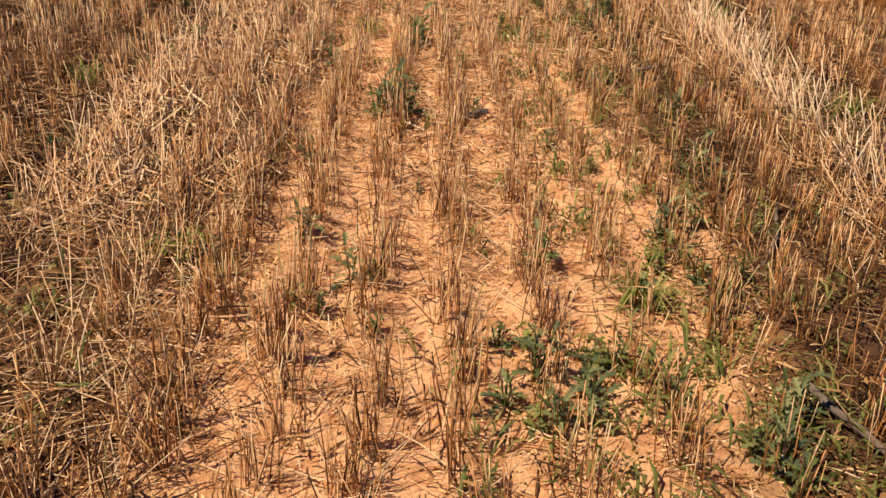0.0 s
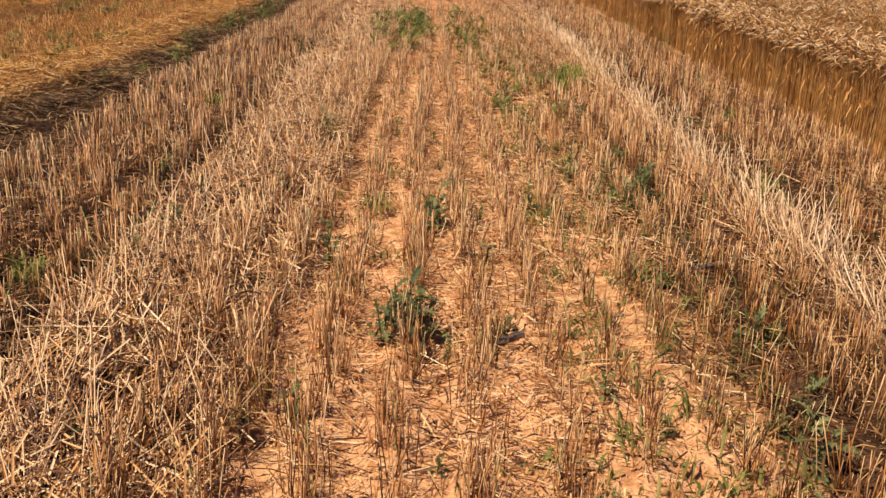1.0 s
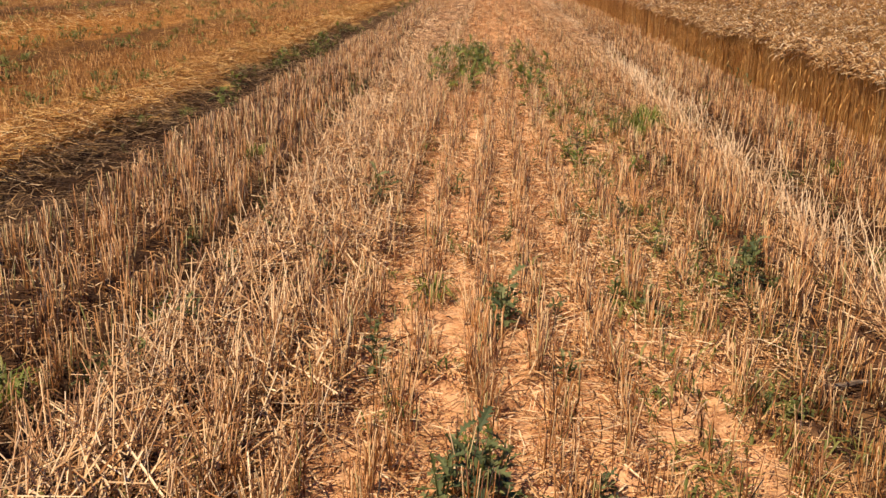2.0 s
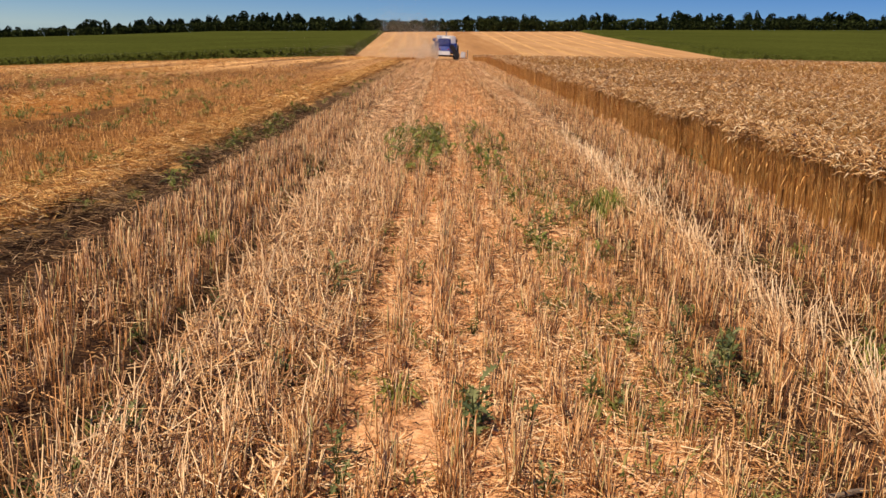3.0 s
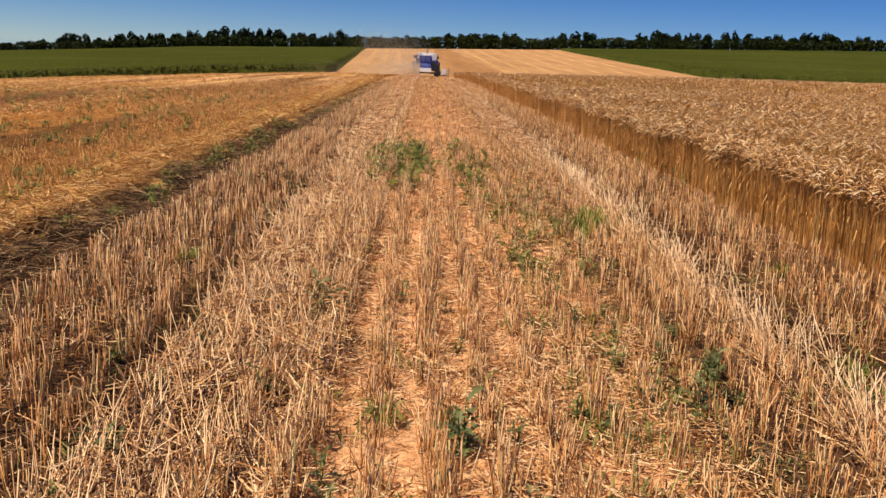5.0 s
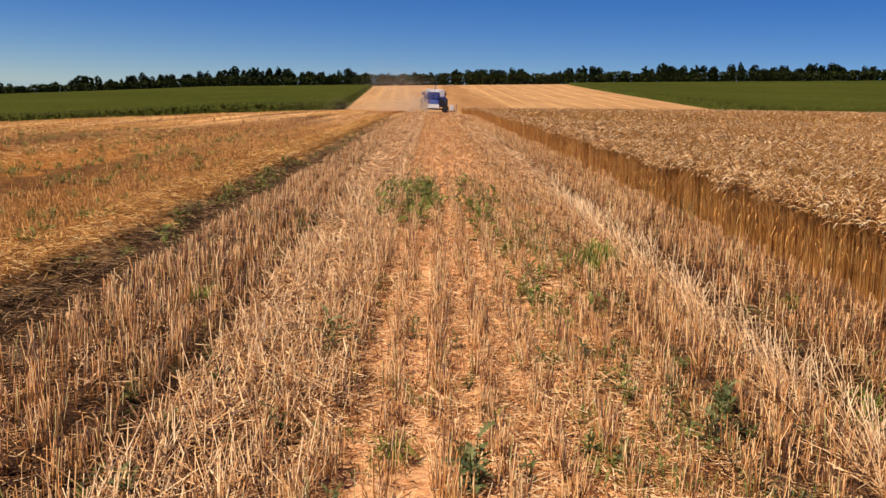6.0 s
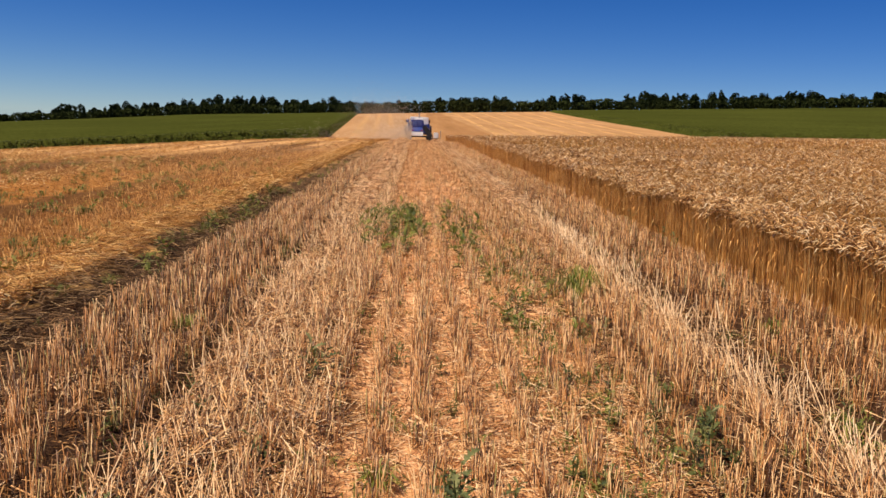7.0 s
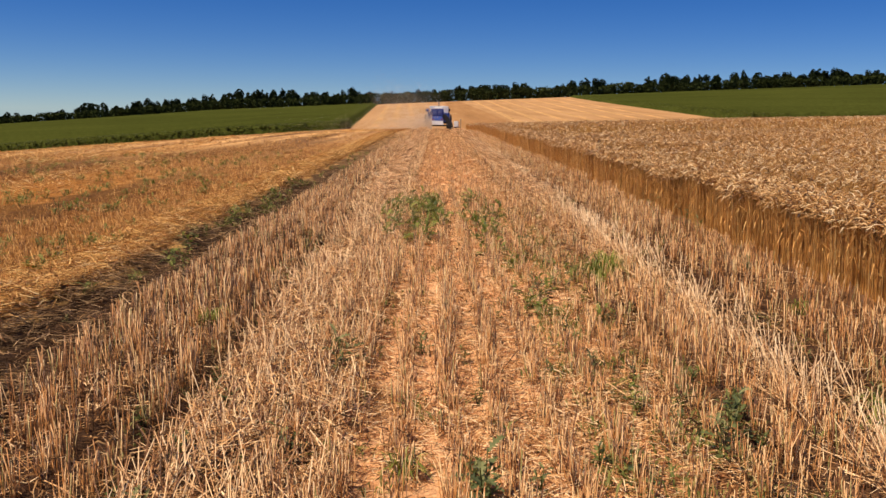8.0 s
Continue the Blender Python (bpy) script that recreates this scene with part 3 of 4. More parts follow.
stuff("track_straw", joined([litter(-1.32, -1.0, -1.4, 6, 2400, 0.8, 0.04, 0.18, 0.04, along=0.8, clump=0.8), litter(-1.32, -1.0, 6, 24, 3000, 1.3, 0.06, 0.22, 0.05, along=0.8, clump=0.8), litter(-2.8, -1.95, 2, 8, 10000, 0.95, 0.04, 0.2, 0.05, clump=0.6), litter(-2.8, -1.95, 8, 18, 9000, 1.15, 0.05, 0.22, 0.05, clump=0.7), litter(-2.75, -1.95, 18, 60, 4500, 1.9, 0.08, 0.22, 0.04, clump=0.9), litter(1.2, 1.45, 2.5, 8, 1000, 0.8, 0.04, 0.14, 0.03, clump=0.6), litter(1.15, 2.4, -1.4, 2.5, 4500, 0.75, 0.03, 0.14, 0.03, clump=0.5), litter(1.95, 2.3, -1.4, 10, 4500, 0.85, 0.04, 0.2, 0.03, along=0.8, clump=0.6)]), M_TROD, "old brown straw trodden into the dark wheel tracks", "straw")
LABEL = "orange-yellow chaff blown out behind the combine"
stuff("chaff", joined([flakes(-0.6, 1.15, -1.4, 3.5, 32000, 0.0102, 1), flakes(-0.6, 1.15, -1.4, 4, 8000, 0.014, 5), flakes(-0.6, 1.3, 4, 10, 9500, 0.024, 2), flakes(-0.7, 1.5, 10, 25, 6000, 0.05, 3), flakes(-2.5, 3.2, -1.4, 6, 4500, 0.01, 4)]), M_CHAFF, LABEL, "chaff")


def dead_leaves(x0, x1, y0, y1, count, lo, hi, rise, seed):
    """Curled dry blades on the ground and hanging off the stubble."""
    x, y = rng.uniform(x0, x1, count), rng.uniform(y0, y1, count)
    keep = rng.uniform(0, 1, count) < 0.2 + 1.2 * lattice(x * 2.7, y * 2.1, seed)
    x, y = x[keep], y[keep]
    n = len(x)
    a = rng.uniform(0, 6.283, n)
    o = np.stack([np.cos(a), np.sin(a), 0 * a], -1)
    side = unit(np.stack([-np.sin(a), np.cos(a), rng.normal(0, 0.5, n)], -1))
    ln = rng.uniform(lo, hi, (n, 1))
    p0 = np.stack([x, y, height(x, y) + 0.004 + rng.uniform(0, 1, n) ** 2 * rise], -1)
    lift = rng.uniform(-0.1, 0.5, (n, 1)) * [[0, 0, 1.0]]
    bend = rng.normal(0, 0.3, (n, 1)) * side
    p1 = p0 + (o * 0.35 + lift * 0.6 + bend * 0.2) * ln
    p3 = p0 + (o * 0.95 + lift * 0.3 + bend) * ln
    for p in (p1, p3):
        p[:, 2] = np.maximum(p[:, 2], height(p[:, 0], p[:, 1]) + 0.003)
    w = rng.uniform(0.0015, 0.0042, n)
    return ribbons([p0, p1, p3], side, [w * 0.7, w, w * 0.2], 0.5)


LABEL = "curled brown dead leaf blades tangled in the stubble"
stuff("dead_leaves", joined([dead_leaves(-2.3, -0.3, -1.4, 6, 15000, 0.03, 0.12, 0.12, 61), dead_leaves(-0.6, 1.5, -1.4, 6, 4200, 0.02, 0.09, 0.12, 62), dead_leaves(1.1, 3.2, -1.4, 6, 14000, 0.03, 0.11, 0.12, 63)]), M_DEAD, LABEL, "leaf litter")
stuff("dead_leaves", joined([dead_leaves(-2.3, 3.2, 6, 15, 9000, 0.05, 0.18, 0.14, 64)]), M_DEAD, LABEL, "leaf litter")


def sprouts(count, seed, west=False):
    """Seedlings and young grass coming up in small clumps."""
    r = np.random.default_rng(seed)
    cx0 = np.where(r.uniform(0, 1, count) < 0.62, r.uniform(0.65, 1.42, count), r.uniform(-1.4, 2.5, count))
    cy0 = -1.0 + 14 * r.uniform(0, 1, count) ** 1.1
    if west:
        cy0 = 6 + 26 * r.uniform(0, 1, count) ** 1.3
        cx0 = np.where(r.uniform(0, 1, count) < 0.05, r.uniform(-2.65, -2.2, count), -3.3 - r.uniform(0, 1, count) * (0.4 * cy0 + 0.5))
    each = 12
    x = np.repeat(cx0, each) + r.normal(0, 0.035, count * each)
    y = np.repeat(cy0, each) + r.normal(0, 0.045, count * each)
    n = len(x)
    a = r.uniform(0, 6.283, n)
    o = np.stack([np.cos(a), np.sin(a), 0 * a], -1)
    side = np.stack([-np.sin(a), np.cos(a), 0 * a], -1)
    ln = r.uniform(0.025, 0.085, (n, 1)) * (1.7 if west else 1.0)
    p0 = np.stack([x, y, height(x, y)], -1)
    p1 = p0 + (o * 0.4 + [[0, 0, 0.7]]) * ln
    p2 = p0 + (o * 1.0 + [[0, 0, 0.75]]) * ln
    w = r.uniform(0.0025, 0.006, n) * (2.0 if west else 1.0)
    return ribbons([p0, p1, p2], side, [w * 0.5, w, w * 0.2], 0.4)


M_SPROUT = fibre("seedling_leaf", [(0.0, (0.10, 0.13, 0.03)), (0.5, (0.20, 0.22, 0.055)), (1.0, (0.36, 0.33, 0.11))], 0.6, 0.25, 0.3)
stuff("seedlings", sprouts(600, 91), M_SPROUT, "small green seedlings and young grass between the rows", "seedlings")
stuff("seedlings", sprouts(420, 92, True), M_SPROUT, "scattered green weeds low in the old western stubble", "seedlings")


# ---- the field to the west, cut earlier ----
def west_field(y0, y1, count, thick, lo, hi):
    y = rng.uniform(y0, y1, count)
    x = -2.8 - rng.uniform(0, 1, count) ** 1.3 * (0.56 * np.abs(y) + 1.0)
    band = np.exp(-(((x + 3.05) / 0.35) ** 2)) + 0.9 * np.exp(-(((x + 5.4) / 0.4) ** 2)) + np.exp(-(((x + 9.6) / 0.8) ** 2)) + np.exp(-(((x + 13.8) / 1.0) ** 2)) + np.exp(-(((x + 19) / 1.3) ** 2))
    keep = rng.uniform(0, 1, count) < (0.1 + 0.9 * lattice(x * 0.55, y * 0.12, 12)) * (1 - 0.75 * np.minimum(band, 1))
    x, y = x[keep], y[keep]
    n = len(x)
    return stalks(x, y, rng.uniform(lo, hi, n), rng.normal(0, 0.3, n), rng.normal(0, 0.3, n), rng.uniform(0.0016, 0.0028, n) * thick)


def west_straw(y0, y1, count, thick, lo, hi):
    y = rng.uniform(y0, y1, count)
    x = -2.8 - rng.uniform(0, 1, count) ** 1.6 * (0.56 * np.abs(y) + 1.0)
    x = np.where(rng.uniform(0, 1, count) < 0.35, -3.05 + rng.normal(0, 0.17, count), x)
    thin = (np.abs(x + 5.4) > 0.5) & (np.abs(x + 9.6) > 0.7) & (np.abs(x + 13.8) > 0.9) | (rng.uniform(0, 1, count) < 0.4)
    x, y = x[thin], y[thin]
    n = len(x)
    a = rng.uniform(0, 6.283, n)
    half = np.stack([np.cos(a), np.sin(a), rng.normal(0, 0.2, n)], -1) * rng.uniform(lo, hi, (n, 1)) / 2
    c = np.stack([x, y, height(x, y) + 0.02 + np.abs(half[:, 2]) + np.abs(rng.normal(0, 0.03, n))], -1)
    r = rng.uniform(0.0014, 0.0024, n) * thick
    return split_straws(c - half, c + half, r)


LABEL = "short orange-brown stubble with old straw on it"
stuff("west_stubble", joined([west_field(-8, 6, 4500, 1.4, 0.06, 0.17), west_field(6, 14, 22000, 1.0, 0.05, 0.15), west_field(14, 40, 36000, 1.6, 0.05, 0.15), west_field(40, 105, 7000, 4.6, 0.06, 0.18)]), M_OLD, LABEL, "stubble")
stuff("west_straw", joined([west_straw(-8, 4, 3000, 1.6, 0.06, 0.22), west_straw(4, 14, 26000, 1.0, 0.04, 0.16), west_straw(14, 40, 38000, 1.6, 0.07, 0.22), west_straw(40, 105, 7000, 4.6, 0.15, 0.4)]), M_OLD, "old straw lying over the western stubble", "straw")


def west_streaks(count):
    """Thin rows of brighter straw where the old swaths lay."""
    y = 8 + 90 * rng.uniform(0, 1, count) ** 1.4
    x = -4.6 - rng.uniform(0, 1, count) * (0.5 * y)
    keep = (lattice(x * 0.8 + 0.05 * y, y * 0.05, 83) > 0.62) & (np.abs(x + 5.4) > 0.5) & (np.abs(x + 9.6) > 0.7)
    x, y = x[keep], y[keep]
    n = len(x)
    a = rng.uniform(0, 6.283, n)
    half = np.stack([np.cos(a), np.sin(a), rng.normal(0, 0.25, n)], -1) * rng.uniform(0.1, 0.32, (n, 1)) / 2
    c = np.stack([x, y, height(x, y) + 0.04 + np.abs(half[:, 2]) + np.abs(rng.normal(0, 0.04, n))], -1)
    return split_straws(c - half, c + half, rng.uniform(0.0014, 0.0024, n) * (0.9 + y * 0.05))


stuff("west_straw", west_streaks(42000), M_YELLOW, "pale yellow straw in old swaths on the western field", "straw")


# ---- standing wheat ----
def wheat(x, y, thick, full, shortest=0.57):
    n = len(x)
    tall = rng.uniform(shortest, 0.71, n) * (0.9 + 0.2 * lattice(x * 0.6, y * 0.6, 21))
    z = height(x, y) - 0.01
    base = np.stack([x, y, z], -1)
    a = rng.uniform(0, 6.283, n)
    off = np.stack([np.cos(a), np.sin(a), np.zeros(n)], -1)
    lean = off * (np.abs(rng.normal(0, 0.04, n)))[:, None]
    lean[:, 0] -= 0.02
    midp = base + lean * 0.35 + np.stack([0 * x, 0 * x, tall * 0.55], -1)
    neck = base + lean + np.stack([0 * x, 0 * x, tall], -1)
    r = rng.uniform(0.0012, 0.002, n) * thick
    stems = tubes([base, midp, neck], [r * 1.2, r, r * 0.8], cap=False) if full else split_straws(base, neck, r)
    # nodding ears
    long = rng.uniform(0.075, 0.12, n) * (1 if full else 1.0 + 0.04 * thick)
    b = a + rng.normal(0, 0.7, n)
    nod = rng.uniform(-0.7, 0.9, n)
    d = unit(np.stack([np.cos(b), np.sin(b), nod], -1))
    e1 = neck + (d * 0.4 + [[0, 0, 0.35]]) * long[:, None] * 0.6
    e2 = e1 + d * long[:, None] * 0.5
    e3 = e2 + (d - [[0, 0, 0.5]]) * long[:, None] * 0.35
    er = rng.uniform(0.005, 0.0085, n) * (1 if full else 0.6 + 0.36 * thick)
    if full:
        ears = tubes([neck, (e1 + e2) / 2, e3], [er * 0.4, er, er * 0.25], 3, cap=False)
    else:
        ears = ribbons([neck, (e1 + e2) / 2, e3], unit(np.cross(d, rng.normal(0, 1, (n, 3)))), [er * 0.5, er, er * 0.3], 0.7)
    blades = None
    if full:
        m = n // 10
        f = rng.uniform(0.3, 0.75, m)[:, None]
        p0 = base[:m] + (neck[:m] - base[:m]) * f
        c = rng.uniform(0, 6.283, m)
        o = np.stack([np.cos(c), np.sin(c), 0 * c], -1)
        ln = rng.uniform(0.06, 0.16, m)[:, None]
        p1 = p0 + (o * 0.6 + [[0, 0, 0.25]]) * ln
        p2 = p0 + (o - [[0, 0, 0.5]]) * ln
        w = np.full(m, 0.004)
        blades = ribbons([p0, p1, p2], np.stack([-np.sin(c), np.cos(c), 0 * c], -1), [w * 0.7, w, w * 0.2], 0.3)
    return stems, ears, blades


def wheat_places(y0, y1, dens, reach):
    """Places in the crop east of its cut edge, out past what can be seen from the run."""
    out_x, out_y = [], []
    for ya in np.arange(y0, y1, 1.0):
        wide = reach if ya < 6 else max(0.6, min(reach, 0.60 * (ya + 1) + 1.5 - wheat_edge(ya)))
        n = int(dens * wide)
        yy = rng.uniform(ya, ya + 1, n)
        out_y.append(yy)
        ragged = 0.14 * lattice(yy * 1.3, yy * 0, 41) + 0.08 * lattice(yy * 6, yy * 0, 42)
        out_x.append(wheat_edge(yy) + ragged + rng.uniform(0, wide, n))
    return np.concatenate(out_x), np.concatenate(out_y)


LABEL = "ripe golden wheat standing uncut with nodding ears"
for y0, y1, dens, reach, thick, full in ((-8, 1, 30, 3.0, 1.4, True), (1, 6, 170, 2.5, 1.05, True), (6, 17, 125, 6, 1.2, True), (17, 40, 62, 30, 1.9, False), (40, 112, 6.5, 80, 6.0, False)):
    px, py = wheat_places(y0, y1, dens, reach)
    stems, ears, blades = wheat(px, py, thick, full)
    stuff("wheat", joined([stems, blades]) if blades else stems, M_WHEAT, LABEL, "wheat")
    stuff("wheat_ears", ears, M_EAR, "pale ripe wheat ears above the standing crop", "wheat")
# the edge itself, thick with stalks
for y0, y1, n, thick, full in ((4.5, 17, 14000, 1.0, True), (17, 45, 16000, 1.4, False), (45, 108, 6500, 2.6, False)):
    ey = rng.uniform(y0, y1, n)
    ex = wheat_edge(ey) + 0.14 * lattice(ey * 1.3, ey * 0, 41) + 0.08 * lattice(ey * 6, ey * 0, 42) + rng.uniform(0, 1, n) ** 1.3 * 0.4
    stems, ears, blades = wheat(ex, ey, thick, full, 0.55)
    stuff("wheat", joined([stems, blades]) if blades else stems, M_WHEAT, LABEL, "wheat")
    stuff("wheat_ears", ears, M_EAR, "pale ripe wheat ears above the standing crop", "wheat")
# added sheet below the ears that stands in for the crop's shaded inside
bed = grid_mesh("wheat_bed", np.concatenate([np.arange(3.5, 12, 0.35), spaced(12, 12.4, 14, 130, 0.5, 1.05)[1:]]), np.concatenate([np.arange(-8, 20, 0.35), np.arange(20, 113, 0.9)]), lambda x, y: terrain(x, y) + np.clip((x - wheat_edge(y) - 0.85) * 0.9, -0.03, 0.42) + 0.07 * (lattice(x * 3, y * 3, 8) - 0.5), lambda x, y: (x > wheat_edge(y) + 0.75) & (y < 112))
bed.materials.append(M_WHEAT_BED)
tagged(new("wheat_bed", bed), "brown filler inside the standing wheat, darkened like its shaded depth", "wheat", kind="stuff")


# ---- straw windrows ----
M_WINDROW = canopy_material("windrow_straw", (0.50, 0.285, 0.125), (0.60, 0.36, 0.165), (0.70, 0.45, 0.23), 5)


def windrow(x0, k, y0, y1, half, tall, label, seed):
    n = 90
    ys = np.linspace(y0, y1, n)
    across = np.array([-1.0, -0.6, 0.0, 0.6, 1.0])
    v = []
    for yy in ys:
        xx = x0 + k * (yy - y0) + half * across * (0.8 + 0.5 * lattice(np.full(5, yy * 0.3), across * 3, seed)) 
        zz = terrain(xx, np.full(5, yy)) + tall * min(1.0, (yy - y0) / 25) * np.array([-0.3, 0.6, 1, 0.6, -0.3]) * (0.6 + 0.8 * lattice(np.full(5, yy * 0.5), across * 4, seed + 1))
        v.append(np.stack([xx, np.full(5, yy), zz], -1))
    i = (np.arange(n - 1)[:, None] * 5 + np.arange(4)[None]).ravel()
    me = raw_mesh("straw_windrow", np.concatenate(v), np.stack([i, i + 1, i + 6, i + 5], -1), smooth=True)
    me.materials.append(M_WINDROW)
    return tagged(new("straw_windrow", me), label, "windrow", "windrows on the far slope")


for k, x0 in enumerate((-7.6, -5.2, -2.8, 12.0, 15.0, 18.5, 22.0, 25.5, 29.0, 32.3)):
    windrow(x0, -0.056 + (x0 + 10.5) / 45.2 * 0.159, 116, 505, 0.62, 0.05, "pale straw windrow running up the far golden slope", 60 + k)


# ---- green crops beyond ----
def crop_edge_west(y):
    return -10.5 - 0.056 * (y - 110)


def crop_edge_east(y):
    return 39.3 + 0.0915 * (y - 110)


def crop_field(name, xs, ys, inside, tall, label):
    me = grid_mesh(name, xs, ys, lambda x, y: terrain(x, y) + tall * np.clip(inside(x, y) / 0.6, -0.05, 1) * (0.86 + 0.28 * lattice(x * 0.9, y * 0.9, 15)), lambda x, y: inside(x, y) > -1.0)
    me.materials.append(M_CROP_BED)
    tagged(new(name, me), label, "crop field", kind="structure")


def crop_leaves(name, x, y, tall, label):
    n = len(x)
    a = rng.uniform(0, 6.283, n)
    o = np.stack([np.cos(a), np.sin(a), 0 * a], -1)
    p0 = np.stack([x, y, terrain(x, y) + rng.uniform(0.1, 1.0, n) * tall], -1)
    ln = rng.uniform(0.2, 0.45, n)[:, None]
    p1, p2 = p0 + (o * 0.5 + [[0, 0, 0.45]]) * ln, p0 + (o - [[0, 0, 0.05]]) * ln
    w = rng.uniform(0.045, 0.1, n)
    stuff(name, ribbons([p0, p1, p2], np.stack([-np.sin(a), np.cos(a), 0 * a], -1), [w * 0.5, w, w * 0.2], 0.25), M_CROP, label, "crop")


ys_crop = spaced(109, 109.4, 116, 508, 0.3, 1.05)
crop_field("crop_field_west", -spaced(9, 10.2, 40, 420, 0.5, 1.05)[::-1], ys_crop, lambda x, y: np.minimum(np.minimum(crop_edge_west(y) - x, y - 110), 507 - y), 0.95, "low green crop with a dark leafy edge beside the stubble")
crop_field("crop_field_east", spaced(33, 34.2, 82, 460, 0.5, 1.06), ys_crop, lambda x, y: np.minimum(np.minimum(x - crop_edge_east(y), y - 116), 507 - y), 1.0, "dark green crop behind the wheat")
n = 5500
cy = 110 + np.abs(rng.normal(0, 2.0, n))
crop_leaves("crop_leaves", np.where(rng.uniform(0, 1, n) < 0.9, -10.6 - rng.uniform(0, 60, n), crop_edge_west(cy) - rng.uniform(0, 1, n)), cy, 1.0, "green leaves along the edge of the crop")
n = 2200
cy = 112 + rng.uniform(0, 1, n) ** 2 * 300
crop_leaves("crop_leaves", crop_edge_east(cy) + np.abs(rng.normal(0, 1.5, n)), cy, 1.1, "green leaves along the edge of the crop")


# ---- tree belt ----
def tree_meshes(seed):
    r = np.random.default_rng(seed)
    tall = r.uniform(7.5, 10.5)
    trunk = rod((0, 0, -0.3), (r.uniform(-0.3, 0.3), r.uniform(-0.3, 0.3), tall * 0.6), 0.22, 0.08, 8)
    limbs = []
    for k in range(5):
        a, z = k * 1.3 + r.uniform(0, 1), tall * r.uniform(0.3, 0.55)
        limbs.append(((0, 0, z), (1.6 * math.cos(a), 1.6 * math.sin(a), z + tall * 0.22)))
    for p, q in limbs:
        d = bpy.data.meshes.new("limb")
        b2 = rod(p, q, 0.09, 0.03, 6)
        b2.to_mesh(d)
        b2.free()
        trunk.from_mesh(d)
        bpy.data.meshes.remove(d)
    me_trunk = bpy.data.meshes.new("trunk")
    trunk.to_mesh(me_trunk)
    trunk.free()
    m = 900
    f = r.uniform(0.12, 1.0, m)
    a = r.uniform(0, 6.283, m)
    wide = 2.4 * np.sqrt(np.clip(1 - ((f - 0.5) / 0.53) ** 4, 0, 1)) * (0.65 + 0.7 * lattice(a * 0.95, f * 4.5, seed))
    rad = wide * np.sqrt(r.uniform(0.1, 1, m))
    p = np.stack([rad * np.cos(a), rad * np.sin(a), f * tall * (0.74 + 0.4 * lattice(a * 0.95 + 3, f * 0, seed + 1))], -1)
    p = p[lattice(p[:, 0] * 0.9, p[:, 2] * 0.8, seed + 2) > 0.24] + r.normal(0, 0.12, 3)
    m = len(p)
    d, sd = unit(r.normal(0, 1, (m, 3))), unit(r.normal(0, 1, (m, 3)))
    sd = unit(sd - (sd * d).sum(1, keepdims=True) * d)
    ln, w = r.uniform(0.2, 0.42, (m, 1)), r.uniform(0.22, 0.42, m)
    me_crown = raw_mesh("crown", *ribbons([p - d * ln, p + d * ln], sd, [w, w * 0.6], 0.3))
    return me_trunk, me_crown


tree_kinds = [tree_meshes(100 + k) for k in range(8)]
tr = np.random.default_rng(5)
tree_x = np.arange(-330, 345, 2.8)
for k, tx in enumerate(tree_x):
    tx, ty = float(tx + tr.uniform(-2.2, 2.2)), float(tr.uniform(512, 530))
    size = 0.52 + 0.46 * float(lattice(np.array([tx * 0.045]), np.array([0.0]), 77)[0]) + tr.uniform(-0.13, 0.13)
    tz = float(terrain(tx, ty)) - 0.1
    t = thing("tree", pose(tx, ty, tz, 0, 0, tr.uniform(0, 360)) @ Matrix.Diagonal((size * tr.uniform(0.95, 1.7), size, size, 1)), "dark green leafy tree in the distant field belt", "tree", "trees of the belt")
    me_trunk, me_crown = tree_kinds[int(tr.integers(0, 8))]
    part("trunk", me_trunk, M_BARK, t)
    part("crown", me_crown, M_TREE, t)
n = 36000
hx, hy = rng.uniform(-345, 345, n), rng.uniform(508, 516, n)
top = 4.3 + 2.0 * lattice(hx * 0.2, hy * 0.1, 33) + 1.0 * lattice(hx * 0.9, hy * 0.4, 34)
p = np.stack([hx, hy, terrain(hx, hy) + top * rng.uniform(-0.2, 1, n)], -1)
d, sd = unit(rng.normal(0, 1, (n, 3))), unit(rng.normal(0, 1, (n, 3)))
w = rng.uniform(0.35, 0.7, n)
stuff("undergrowth", ribbons([p - d * 0.5, p + d * 0.5], sd, [w, w * 0.7], 0.3), M_BUSH, "dark bushes under the distant trees", "bushes")



# ---- combine harvester ----
def wheel(parent, x, y, r, w, m_rim):
    bm = bmesh.new()
    prof = [(r * 0.58, -w / 2), (r * 0.85, -w / 2), (r * 0.97, -w * 0.42), (r, -w * 0.2), (r, w * 0.2), (r * 0.97, w * 0.42), (r * 0.85, w / 2), (r * 0.58, w / 2)]
    seg = 28
    ringv = [[bm.verts.new((x + px, y + pr * math.cos(a), r + pr * math.sin(a))) for pr, px in prof] for a in (2 * math.pi * k / seg for k in range(seg))]
    for k in range(seg):
        for j in range(len(prof) - 1):
            bm.faces.new((ringv[k][j], ringv[k][j + 1], ringv[(k + 1) % seg][j + 1], ringv[(k + 1) % seg][j]))
    for k in range(0, seg):
        a = 2 * math.pi * (k + 0.5) / seg
        m = Matrix.Translation((x + (w * 0.22 if k % 2 else -w * 0.22), y + r * math.cos(a), r + r * math.sin(a))) @ Matrix.Rotation(a - math.pi / 2, 4, "X") @ Matrix.Diagonal((w * 0.5, 0.06, 0.07, 1))
        bmesh.ops.create_cube(bm, size=1, matrix=m)
    tyre = part("tyre", bm, M_RUBBER, parent)
    part("rim", rod((x - w * 0.3, y, r), (x + w * 0.3, y, r), r * 0.6, None, 20), m_rim, tyre)
